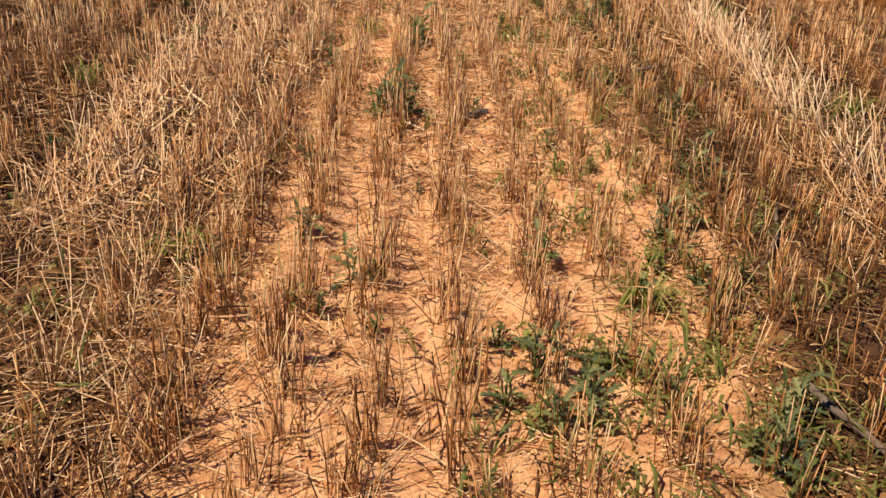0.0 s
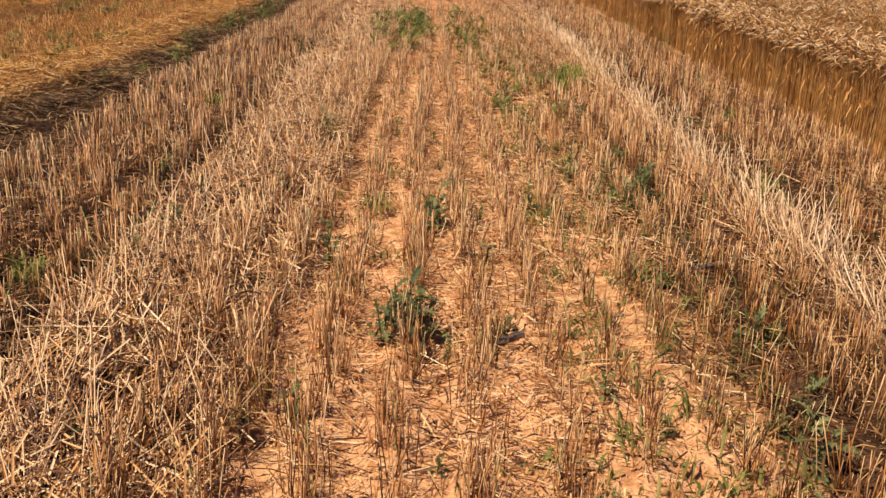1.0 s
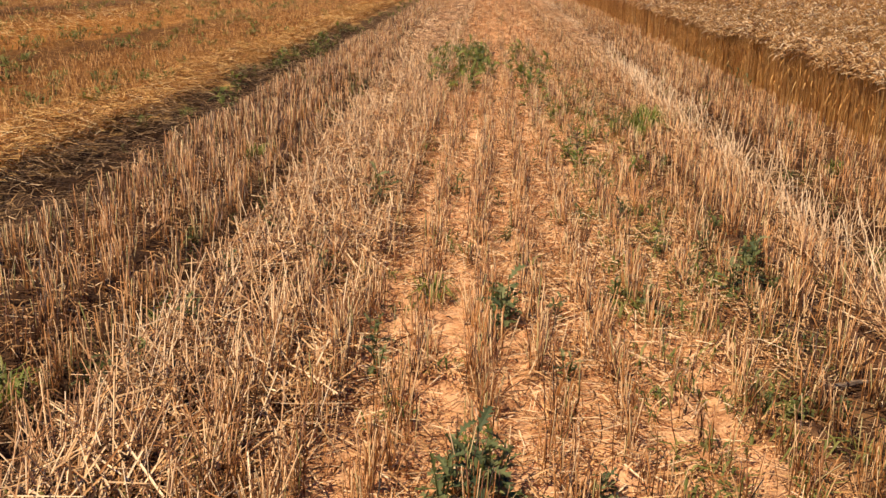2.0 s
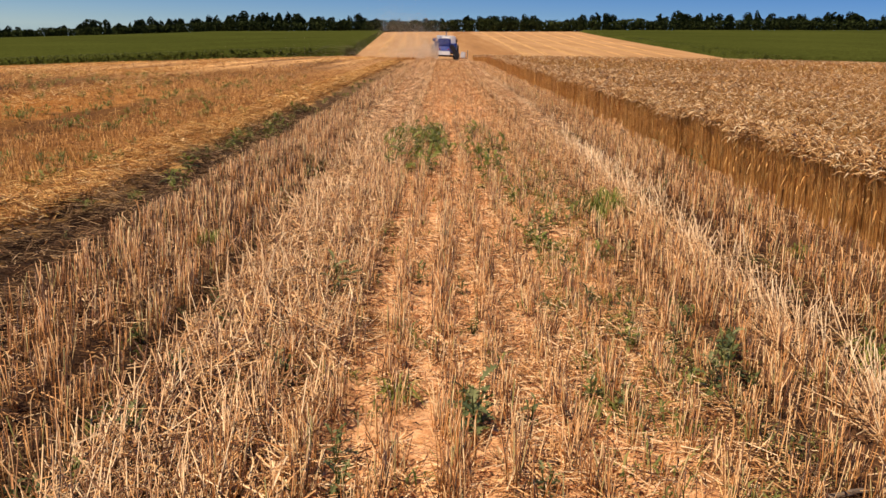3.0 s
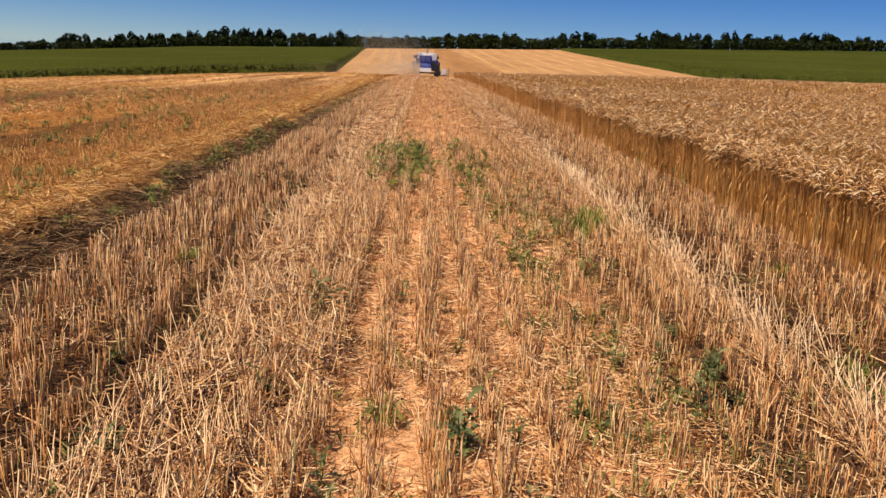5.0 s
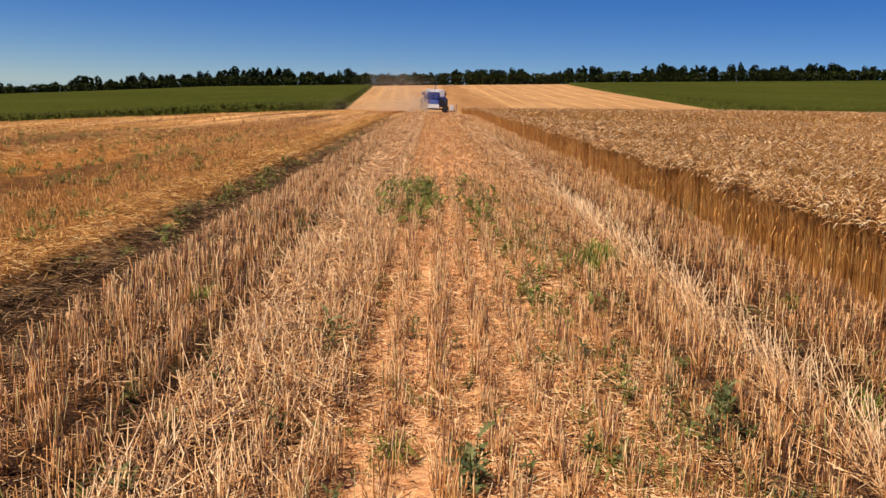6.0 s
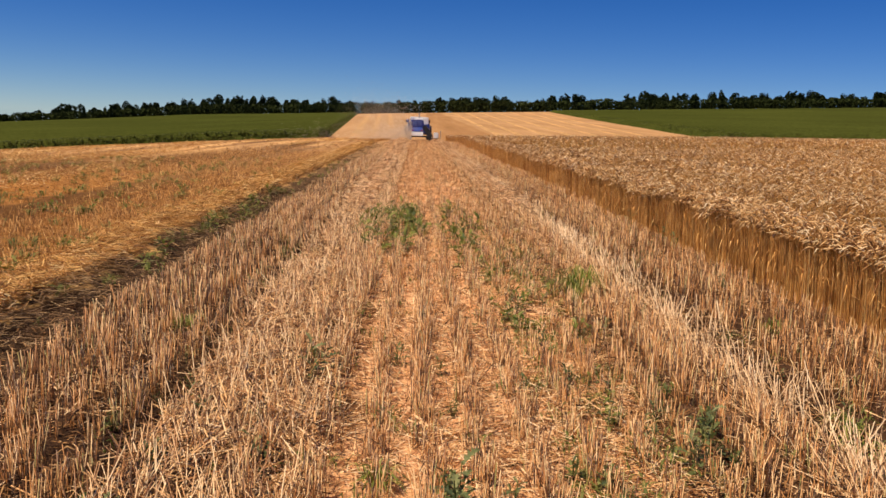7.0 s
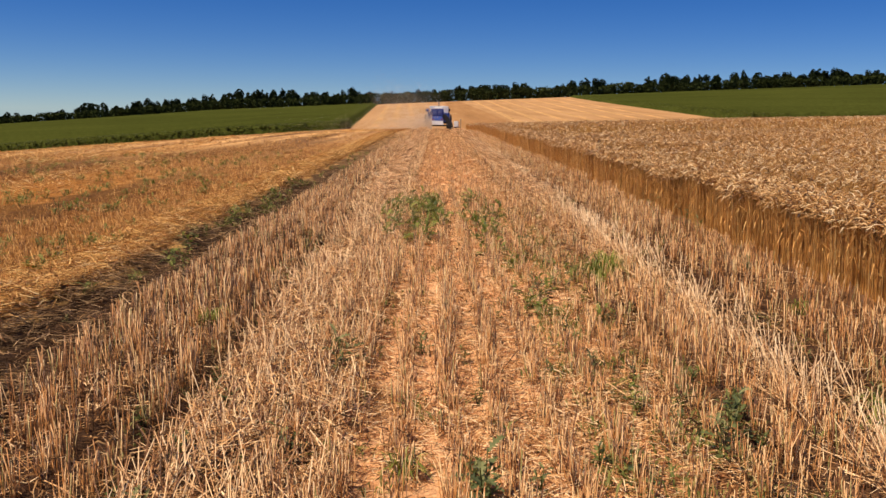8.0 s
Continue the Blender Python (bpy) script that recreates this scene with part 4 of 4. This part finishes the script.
    part("hub", rod((x - w * 0.4, y, r), (x + w * 0.4, y, r), r * 0.18, None, 12), M_STEEL, tyre)


def combine(m):
    c = thing("combine_harvester", m, "blue and white combine harvester working on the stubble", "combine harvester")
    part("body", box(-1.25, 1.25, 0.6, 5.6, 0.95, 2.15, 0.08), M_BLUE, c)
    part("straw_hood", box(-0.9, 0.5, -1.2, 0.62, 1.05, 1.6, 0.1, (0.94, 0.55)), M_BLUE, c, "blue sloping straw hood")
    part("rear_panel", box(-0.9, 0.52, -1.3, -0.5, 0.62, 1.12, 0.05, (0.97, 0.6)), M_WHITE, c, "white rear panel")
    part("rear_corner", box(0.52, 1.22, -0.7, 0.6, 0.95, 1.95, 0.06), M_BLUE, c, "blue rear corner panel")
    part("side_panel", box(-1.36, -1.26, 0.8, 5.0, 1.1, 2.0, 0.03), M_WHITE, c, "white side panel")
    part("side_panel", box(1.26, 1.36, 0.8, 5.0, 1.1, 2.0, 0.03), M_WHITE, c, "white side panel")
    part("engine_house", box(-0.9, 0.56, -0.1, 1.2, 1.6, 2.45, 0.05), M_BLUE, c, "blue engine house")
    for x in (-0.68, -0.1):
        screen = part("engine_screen", box(x, x + 0.44, -0.15, -0.06, 1.72, 2.3, 0.02), M_PANEL, c, "pale blue engine screen")
        for k in range(4):
            part("grille_bar", box(x + 0.03, x + 0.41, -0.18, -0.13, 1.8 + k * 0.13, 1.83 + k * 0.13, 0.008), M_BLUE, screen)
    part("rear_tank", box(0.58, 1.12, -0.15, 1.2, 1.95, 2.78, 0.06), M_WHITE, c, "white tank at the rear corner")
    part("engine_cover", box(-0.5, 0.5, 0.0, 1.3, 2.47, 2.72, 0.06, (0.92, 0.85)), M_WHITE, c, "white engine cover")
    part("air_intake", rod((-0.72, 0.5, 2.45), (-0.72, 0.5, 2.66), 0.17, 0.2, 16), M_WHITE, c)
    part("grain_tank", box(-1.0, 1.05, 1.3, 4.0, 2.15, 2.74, 0.06, (1.06, 1.04)), M_WHITE, c, "white grain tank")
    part("cab", box(-0.95, 0.95, 4.2, 5.9, 2.0, 2.7, 0.1), M_GLASS, c, "glazed driver's cab")
    part("cab_roof", box(-1.05, 1.05, 4.05, 6.1, 2.7, 2.86, 0.08), M_WHITE, c, "white cab roof")
    part("exhaust_pipe", rod((0.02, 1.2, 2.5), (0.02, 1.2, 3.3), 0.07), M_STEEL, c)
    part("unloading_auger", rod((-1.3, 4.4, 2.4), (-1.3, -0.3, 2.25), 0.13, None, 16), M_BLUE, c)
    for sx in (-1, 1):
        arm = part("mirror_arm", rod((sx * 1.0, 5.9, 2.5), (sx * 1.42, 6.0, 2.4), 0.03), M_BLACK, c)
        part("mirror", box(sx * 1.42 - 0.1, sx * 1.42 + 0.1, 5.96, 6.02, 2.15, 2.5, 0.02), M_BLACK, arm)
        part("tail_lamp", box(sx * 0.5 - 0.28, sx * 0.5 - 0.1, -1.1, -1.03, 1.23, 1.33, 0.01), M_RED, c)
        wheel(c, sx * 1.35, 4.5, 0.88, 0.62, M_WHITE)
        wheel(c, sx * 1.15, 0.3, 0.55, 0.38, M_WHITE)
    part("rear_axle", rod((-1.15, 0.3, 0.55), (1.15, 0.3, 0.55), 0.09), M_BLACK, c)
    part("front_axle", rod((-1.3, 4.5, 0.88), (1.3, 4.5, 0.88), 0.14), M_BLACK, c)
    for sx in (-1.3, -1.02):
        part("ladder_rail", rod((sx, -0.35, 1.0), (sx, -0.2, 2.5), 0.025, None, 8), M_STEEL, c)
    for k in range(6):
        part("ladder_rung", rod((-1.3, -0.35 + k * 0.025, 1.12 + k * 0.24), (-1.02, -0.35 + k * 0.025, 1.12 + k * 0.24), 0.02, None, 8), M_STEEL, c)
    return c


def stubble_cart(m):
    """The dark low machine with a white box that follows at the combine's rear corner."""
    c = thing("trailed_chopper", m, "black trailed straw chopper with a white box", "trailer")
    bm = bmesh.new()
    prof = [(-0.95, 1.4), (-0.85, 1.75), (-0.6, 1.72), (-0.18, 1.15), (0.08, 0.75), (0.08, 0.25), (-0.3, 0.25), (-0.42, 0.75)]
    near_v, far_v = [bm.verts.new((x, -0.45, z)) for x, z in prof], [bm.verts.new((x, 0.5, z)) for x, z in prof]
    bm.faces.new(near_v), bm.faces.new(far_v[::-1])
    for k in range(len(prof)):
        bm.faces.new((near_v[k - 1], far_v[k - 1], far_v[k], near_v[k]))
    bmesh.ops.recalc_face_normals(bm, faces=bm.faces[:])
    bmesh.ops.bevel(bm, geom=bm.edges[:], offset=0.04, segments=2, affect="EDGES")
    part("chute", bm, M_BLACK, c, "black sheet chute")
    part("box", box(0.2, 0.68, -0.35, 0.35, 0.47, 1.05, 0.04), M_WHITE, c, "white metal box")
    part("frame", box(-0.35, 0.92, -0.15, 0.15, 0.36, 0.46, 0.03), M_BLACK, c)
    part("drawbar", rod((-0.3, 0.2, 0.4), (-0.7, 3.2, 0.8), 0.06), M_BLACK, c)
    part("post", rod((0.9, 0.0, 0.3), (0.9, 0.0, 1.27), 0.035), M_STEEL, c)
    for x in (-0.15, 0.55):
        wheel(c, x, 0.0, 0.3, 0.3, M_BLACK)
    return c


cx, cy = 0.48, 106.0
combine(pose(cx, cy, float(terrain(cx, cy)) - 0.03, 0, 0, 1))
stubble_cart(pose(1.78, 93.0, float(terrain(1.78, 93.0)) - 0.02, 0, 0, -4))

# dust drifting off the combine: a loose haze of specks
n = 330000
f = rng.uniform(0, 1, n) ** 1.4
low = rng.uniform(0, 1, n) < 0.68
dx = np.where(low, -0.3 - rng.gamma(1.0, 2.6, n), -0.8 - 6.0 * f + rng.normal(0, 1.1, n))
dz = np.where(low, np.abs(rng.normal(0.2, 0.8, n)), np.abs(rng.normal(1.2, 1.3, n)) + np.sqrt(f) * rng.uniform(0, 1, n) * 3.0)
dy = np.where(low, 103 + rng.uniform(0, 3, n), 106 + rng.normal(0, 1.6, n) + 3 * f)
p = np.stack([dx, dy, terrain(dx, dy) + dz], -1)
r = rng.uniform(0.009, 0.016, (n, 1))
corners = np.stack([p + unit(rng.normal(0, 1, (n, 3))) * r for k in range(3)], 1).reshape(-1, 3)
stuff("dust_cloud", (corners, None, np.arange(3 * n).reshape(-1, 3)), M_DUST, "tan dust drifting off the combine", "dust")


# ---- weeds ----
def leaf_mesh(name, length, width, lobes, droop, material):
    """A blade with a toothed margin, folded along its rib."""
    bm = bmesh.new()
    n = 3 * lobes
    lines = []
    for k in range(n + 1):
        t = k / n
        w = width * math.sin(math.pi * min(1, t * 0.92 + 0.06)) ** 0.7 * (1.0 if k % 3 == 1 else 0.3 if k % 3 == 2 else 0.45)
        z = length * (0.5 * t - droop * t * t)
        y = length * t * (1 - 0.15 * t)
        lines.append([bm.verts.new((-w, y + w * 0.3, z + w * 0.35)), bm.verts.new((0, y, z)), bm.verts.new((w, y + w * 0.3, z + w * 0.35))])
    for a, b in zip(lines, lines[1:]):
        for j in range(2):
            bm.faces.new((a[j], a[j + 1], b[j + 1], b[j]))
    me = bpy.data.meshes.new(name)
    bm.to_mesh(me)
    bm.free()
    me.materials.append(material)
    return me


def weed(m, tall, leaves, meshes, label, group, seed, stem_material, stems=1, spread=0.03):
    r = random.Random(seed)
    t = thing("weed", m, label, "weed", group)
    for j in range(stems):
        a0 = j * 6.283 / stems + r.uniform(-0.5, 0.5)
        out = spread * r.uniform(0.5, 1.2)
        tip = (out * math.cos(a0), out * math.sin(a0), tall * r.uniform(0.7, 1.05))
        part("stem", rod((0, 0, -0.015), tip, 0.003, 0.0016, 6), stem_material, t)
        each = max(1, leaves // stems)
        for k in range(each):
            f = (k + 0.5) / each
            ob = part("leaf", r.choice(meshes), None, t)
            s = (1.1 - 0.5 * f) * r.uniform(0.7, 1.15)
            ob.matrix_local = pose(tip[0] * f, tip[1] * f, tip[2] * f, r.uniform(-25, 15) + 25 * f, r.uniform(-20, 20), math.degrees(k * 2.4 + a0 + r.uniform(-0.4, 0.4))) @ Matrix.Diagonal((s, s, s, 1))
    return t


thistle_leaves = [leaf_mesh("leaf", 0.10, 0.022, 4, 0.35, M_GREY_WEED), leaf_mesh("leaf", 0.12, 0.026, 5, 0.5, M_GREY_WEED), leaf_mesh("leaf", 0.085, 0.019, 3, 0.2, M_WEED)]
broad_leaves = [leaf_mesh("leaf", 0.055, 0.012, 3, 0.3, M_WEED), leaf_mesh("leaf", 0.07, 0.014, 4, 0.5, M_GREY_WEED), leaf_mesh("leaf", 0.048, 0.012, 3, 0.1, M_GREY_WEED)]
# where they grow: x, y and size
UPRIGHT = [(0.12, 1.9, 1.2), (0.06, 1.94, 1.1), (0.16, 1.95, 1.15), (0.02, 1.86, 1.0), (-0.47, 4.88, 1.3), (0.2, 3.12, 1.3), (1.32, 2.01, 1.0), (-0.27, 2.84, 0.9), (1.3, 3.75, 1.3), (1.36, 3.95, 1.2), (1.2, 3.6, 1.1), (0.98, 0.74, 0.9), (1.12, 0.87, 0.9), (1.32, 1.51, 1.0), (1.24, 1.22, 0.9), (-0.14, 0.72, 0.6), (-0.21, 1.35, 0.8), (0.71, 1.52, 0.6), (0.63, 0.98, 0.6), (0.58, 0.56, 0.9), (0.02, 0.47, 0.7), (1.05, -0.18, 1.0), (0.98, -0.33, 0.9), (-0.51, 4.9, 1.1), (-0.48, 4.65, 0.9), (-0.57, 3.54, 0.9), (-0.05, 5.16, 0.9), (0.19, 5.01, 0.7), (0.16, 3.2, 1.1), (0.22, 3.1, 0.9), (0.79, 3.34, 0.9), (0.88, 4.88, 0.9), (0.63, 4.64, 0.8), (1.4, 4.04, 1.1), (1.29, 4.44, 1.0), (2.23, 4.38, 0.8)]
PATCH = [(-0.2, 11.0, 1.2), (0.01, 12.0, 1.3), (-0.38, 10.4, 1.0), (-0.48, 9.9, 1.0), (-0.11, 10.1, 1.0), (-0.39, 12.5, 1.2), (0.57, 10.5, 1.1), (0.7, 12.3, 1.1), (0.37, 11.5, 0.8), (0.91, 9.4, 1.1), (0.87, 8.7, 1.0), (0.75, 6.6, 0.9), (1.2, 7.4, 1.0), (0.88, 5.6, 0.8), (0.98, 8.0, 0.9), (0.46, 6.1, 0.7), (-1.21, 7.5, 0.9), (-1.3, 9.4, 0.8), (2.32, 9.1, 0.9), (2.82, 7.95, 0.9), (3.14, 11.2, 1.3), (3.12, 10.6, 1.1), (3.16, 12.9, 1.2), (2.1, 9.6, 0.7), (0.38, 21.4, 1.2), (-0.44, 19.4, 1.2), (-1.83, 9.4, 0.8), (-0.25, 11.6, 1.2), (-0.1, 12.8, 1.1), (0.1, 11.3, 1.0)]
LOW = [(-1.12, 3.12, 1.1), (-1.06, 4.42, 1.2), (-0.66, 3.95, 1.1), (-0.34, 1.28, 0.9), (-0.93, 4.09, 1.3), (-0.99, 3.49, 1.3), (-0.97, 2.96, 1.3), (-1.03, 2.59, 1.2), (-0.24, 2.63, 1.3), (-0.78, 0.41, 1.1), (-1.11, 0.93, 1.2), (0.5, -0.02, 1.4), (0.62, -0.06, 1.2), (0.62, -0.17, 1.3), (0.42, 0.15, 1.0), (0.42, -0.11, 1.1), (0.53, -0.19, 1.2), (0.69, 0.03, 1.2), (0.84, 0.36, 1.1), (1.06, 0.35, 1.3), (1.16, 0.52, 1.2), (1.03, 0.48, 1.1), (0.08, 0.42, 0.9), (-0.06, 0.3, 0.8), (0.10, 0.19, 0.7), (0.86, 1.36, 0.8), (0.83, -0.08, 0.9), (0.94, -0.28, 1.1), (1.02, -0.38, 1.1), (-0.75, 1.21, 0.9), (0.2, 1.12, 0.6), (0.10, 1.88, 1.0), (1.1, 3.93, 1.3), (0.98, 3.64, 1.0), (1.09, 4.7, 1.2), (0.67, 3.44, 1.2), (0.41, 3.2, 1.1), (0.23, 4.26, 1.0), (-1.0, 3.63, 0.9), (1.2, 4.2, 1.2), (2.05, 3.9, 1.0)]
WEST = [(-2.55, 11.5, 1.5), (-2.5, 12.2, 1.5), (-2.4, 15.2, 1.4), (-3.7, 8.5, 1.3), (-3.75, 9.1, 1.3), (-2.5, 10.0, 1.3), (-1.55, 9.2, 1.2), (-2.55, 14.0, 1.4), (-5.2, 12.5, 1.4), (-6.3, 14.0, 1.5)]


def settle(x, y, s, turn):
    return pose(x, y, float(height(x, y)), 0, 0, turn) @ Matrix.Diagonal((s, s, s, 1))


for spots, kind, tall, leaves, meshes, label, group in (
    (UPRIGHT, 3, 0.15, 17, thistle_leaves, "grey-green thistle-like weed growing up through the stubble", "upright weeds"),
    (PATCH, 3, 0.25, 20, thistle_leaves[1:] + broad_leaves[:2], "leafy green weed standing in the stubble rows", "leafy weeds"),
    (LOW, 3, 0.09, 18, broad_leaves, "low broad-leaved green weed on the chaff", "low weeds"),
    (WEST, 2, 0.16, 10, broad_leaves, "green weed in the old western stubble", "leafy weeds"),
):
    r = random.Random(len(spots))
    first = []
    for k, (x, y, s) in enumerate(spots):
        if k < kind:
            first.append(weed(settle(x, y, s, r.uniform(0, 360)), tall, leaves, meshes, label, group, 10 * k + len(spots), M_WEED, 2 + (len(spots) + k) % 3, 0.24 * tall))
        else:
            src = r.choice(first)
            copy_thing(src, settle(x, y, s / src.scale[0], r.uniform(0, 360)))


bushy_leaves = [leaf_mesh("leaf", 0.13, 0.03, 4, 0.45, M_PATCH), leaf_mesh("leaf", 0.11, 0.032, 3, 0.25, M_PATCH), leaf_mesh("leaf", 0.14, 0.018, 5, 0.6, M_GREY_WEED)]
r = random.Random(31)
bushy = []
for px, py, rx, ry, count in ((-0.25, 11.6, 0.42, 2.2, 42), (0.6, 11.0, 0.28, 2.8, 11), (0.92, 8.4, 0.3, 1.6, 12), (1.0, 6.2, 0.4, 1.8, 14), (1.2, 4.2, 0.3, 0.6, 8), (0.55, 0.02, 0.2, 0.24, 5), (1.05, 0.5, 0.15, 0.2, 3), (0.1, 2.0, 0.06, 0.08, 3)):
    for k in range(count):
        a, d = r.uniform(0, 6.283), math.sqrt(r.random())
        m = settle(px + rx * d * math.cos(a), py + ry * d * math.sin(a), r.uniform(0.7, 1.3) * (1.3 if py > 10 else 0.75 if py > 5 else 0.55), r.uniform(0, 360))
        if len(bushy) < 4:
            bushy.append(weed(m, 0.15, 18, bushy_leaves, "bushy green weed in a patch among the stubble rows", "bushy weeds", 50 + k, M_WEED, 4, 0.09))
        else:
            src = r.choice(bushy)
            copy_thing(src, m @ Matrix.Diagonal((*(1 / src.scale[0],) * 3, 1)))
SEEDLINGS = random.Random(12)
for k in range(20):
    src = SEEDLINGS.choice(bushy)
    copy_thing(src, settle(SEEDLINGS.uniform(-2.7, -2.25), 8 + 9 * SEEDLINGS.random() ** 1.2, SEEDLINGS.uniform(0.8, 1.3) / src.scale[0], SEEDLINGS.uniform(0, 360)))
for k in range(46):
    y = 7 + 22 * SEEDLINGS.random() ** 1.2
    src = SEEDLINGS.choice(bushy)
    copy_thing(src, settle(-3.2 - SEEDLINGS.random() ** 1.5 * 0.4 * y, y, SEEDLINGS.uniform(0.7, 1.3) / src.scale[0], SEEDLINGS.uniform(0, 360)))
low_first = [ob for ob in scene.objects if ob.name.startswith("weed") and ob.get("group") == "low weeds"][:3]
for k in range(70):
    x = SEEDLINGS.choice((SEEDLINGS.uniform(1.15, 1.42), SEEDLINGS.uniform(2.0, 2.25), SEEDLINGS.uniform(-2.7, -2.1), SEEDLINGS.uniform(-1.3, -1.0), SEEDLINGS.uniform(0.3, 1.3)))
    src = SEEDLINGS.choice(low_first)
    copy_thing(src, settle(x, 1.0 + 15 * SEEDLINGS.random() ** 1.3, SEEDLINGS.uniform(0.6, 1.2) / src.scale[0], SEEDLINGS.uniform(0, 360)))


def grass_tuft(x, y, s, count=56):
    n = count
    a = rng.uniform(0, 6.283, n)
    o = np.stack([np.cos(a), np.sin(a), 0 * a], -1)
    p0 = o * rng.uniform(0, 0.05, (n, 1)) - [[0, 0, 0.01]]
    ln = rng.uniform(0.12, 0.26, (n, 1)) * s
    reach = rng.uniform(0.25, 0.95, (n, 1))
    p1, p2 = p0 + (o * reach * 0.4 + [[0, 0, 0.6]]) * ln, p0 + (o * reach * 1.1 + [[0, 0, 0.9]] * (1.1 - reach)) * ln
    w = np.full(n, 0.004)
    me = raw_mesh("grass_tuft", *ribbons([p0, p1, p2], np.stack([-np.sin(a), np.cos(a), 0 * a], -1), [w, w, w * 0.2], 0.4))
    me.materials.append(M_GRASS)
    ob = new("grass_tuft", me)
    ob.matrix_world = pose(x, y, float(height(x, y)))
    tagged(ob, "bright green grass tuft among the stubble", "grass", "grass tufts")


for x, y, s in ((1.38, 7.5, 1.4), (1.53, 7.8, 1.5), (1.45, 7.65, 1.5), (1.35, 7.3, 1.1), (0.84, 0.38, 0.6), (2.05, 3.9, 0.9), (2.2, 4.3, 0.8), (2.59, 6.27, 0.8), (-0.48, 0.58, 0.7), (-1.36, 2.33, 0.8), (-1.43, 5.8, 0.8), (2.18, 2.15, 0.9), (-0.1, 3.4, 0.6), (1.5, -0.2, 0.9)):
    grass_tuft(x, y, s)


# ---- single stalks, sticks and clods ----
def dry_stalk(name, a, b, r, material, label, category):
    """A stalk with two joints and a little sag, lying between two places."""
    a = Vector((*a, float(height(*a)) + r + 0.012))
    b = Vector((*b, float(height(*b)) + r + 0.02))
    cu = bmesh.new()
    n, sides = 9, 8
    d = (b - a).normalized()
    u = d.cross(Vector((0, 0, 1))).normalized()
    v = u.cross(d)
    ringv = []
    for k in range(n + 1):
        t = k / n
        c = a.lerp(b, t) + v * 0.03 * math.sin(math.pi * t) * (b - a).length + u * 0.015 * math.sin(5 * t)
        rr = r * (1.0 - 0.25 * t) * (1.25 if k in (3, 6) else 1.0)
        ringv.append([cu.verts.new(c + (u * math.cos(6.283 * s / sides) + v * math.sin(6.283 * s / sides)) * rr) for s in range(sides)])
    for p, q in zip(ringv, ringv[1:]):
        for s in range(sides):
            cu.faces.new((p[s], p[(s + 1) % sides], q[(s + 1) % sides], q[s]))
    cu.faces.new(ringv[0][::-1])
    cu.faces.new(ringv[-1])
    me = bpy.data.meshes.new(name)
    cu.to_mesh(me)
    cu.free()
    me.materials.append(material)
    return tagged(new(name, me), label, category)


for a, b in (((-0.49, -0.46), (-0.22, -0.25)), ((-0.93, 1.17), (-0.49, 1.42)), ((-0.85, 1.05), (-0.45, 1.12)), ((0.36, 0.1), (0.24, -0.3)), ((-0.36, 0.2), (-0.1, 0.24)), ((0.62, 0.33), (0.75, 0.26)), ((0.65, 4.3), (0.35, 4.0)), ((0.15, 3.3), (0.6, 3.42))):
    dry_stalk("straw", a, b, 0.0028, M_PALE, "long pale straw lying across the stubble", "straw")
dry_stalk("straw", (-0.52, 0.38), (-0.41, 0.27), 0.007, M_PALE, "short thick bleached straw end on dark litter", "straw")
dry_stalk("straw", (-0.52, 3.53), (-0.43, 3.46), 0.005, M_PALE, "short thick bleached straw end on dark litter", "straw")
dry_stalk("stick", (0.38, 1.86), (0.5, 1.88), 0.016, M_WOOD, "short dark weathered stick on the chaff", "stick")
dry_stalk("stick", (1.29, 2.73), (1.43, 2.71), 0.012, M_WOOD, "short dark weathered stick on the chaff", "stick")
dry_stalk("stick", (1.26, 0.6), (1.48, 1.05), 0.008, M_WOOD, "grey dead stem leaning in the stubble", "stick")
dry_stalk("stick", (1.15, -0.02), (1.2, -0.36), 0.01, M_WOOD, "grey dead stem leaning in the stubble", "stick")


def clod(x, y, s, seed):
    bm = bmesh.new()
    bmesh.ops.create_icosphere(bm, subdivisions=2, radius=s)
    for v in bm.verts:
        v.co *= 0.75 + 0.5 * noise.noise(v.co * (1.4 / s) + Vector((seed * 3.1, 0, 0)))
        v.co.z *= 0.65
    me = bpy.data.meshes.new("soil_clod")
    bm.to_mesh(me)
    bm.free()
    me.materials.append(M_CLOD)
    ob = new("soil_clod", me)
    ob.matrix_world = pose(x, y, float(height(x, y)) + s * 0.15, 0, 0, seed * 40)
    tagged(ob, "dark crumbly clod of soil among the straw", "clod", "soil clods")


r = random.Random(3)
for k in range(46):
    x = r.choice((r.uniform(-0.95, -0.5), r.uniform(1.2, 2.3), r.uniform(-2.9, -2.3), r.uniform(-0.4, 1.2)))
    clod(x, r.uniform(-0.8, 5.5), r.uniform(0.012, 0.034), k)
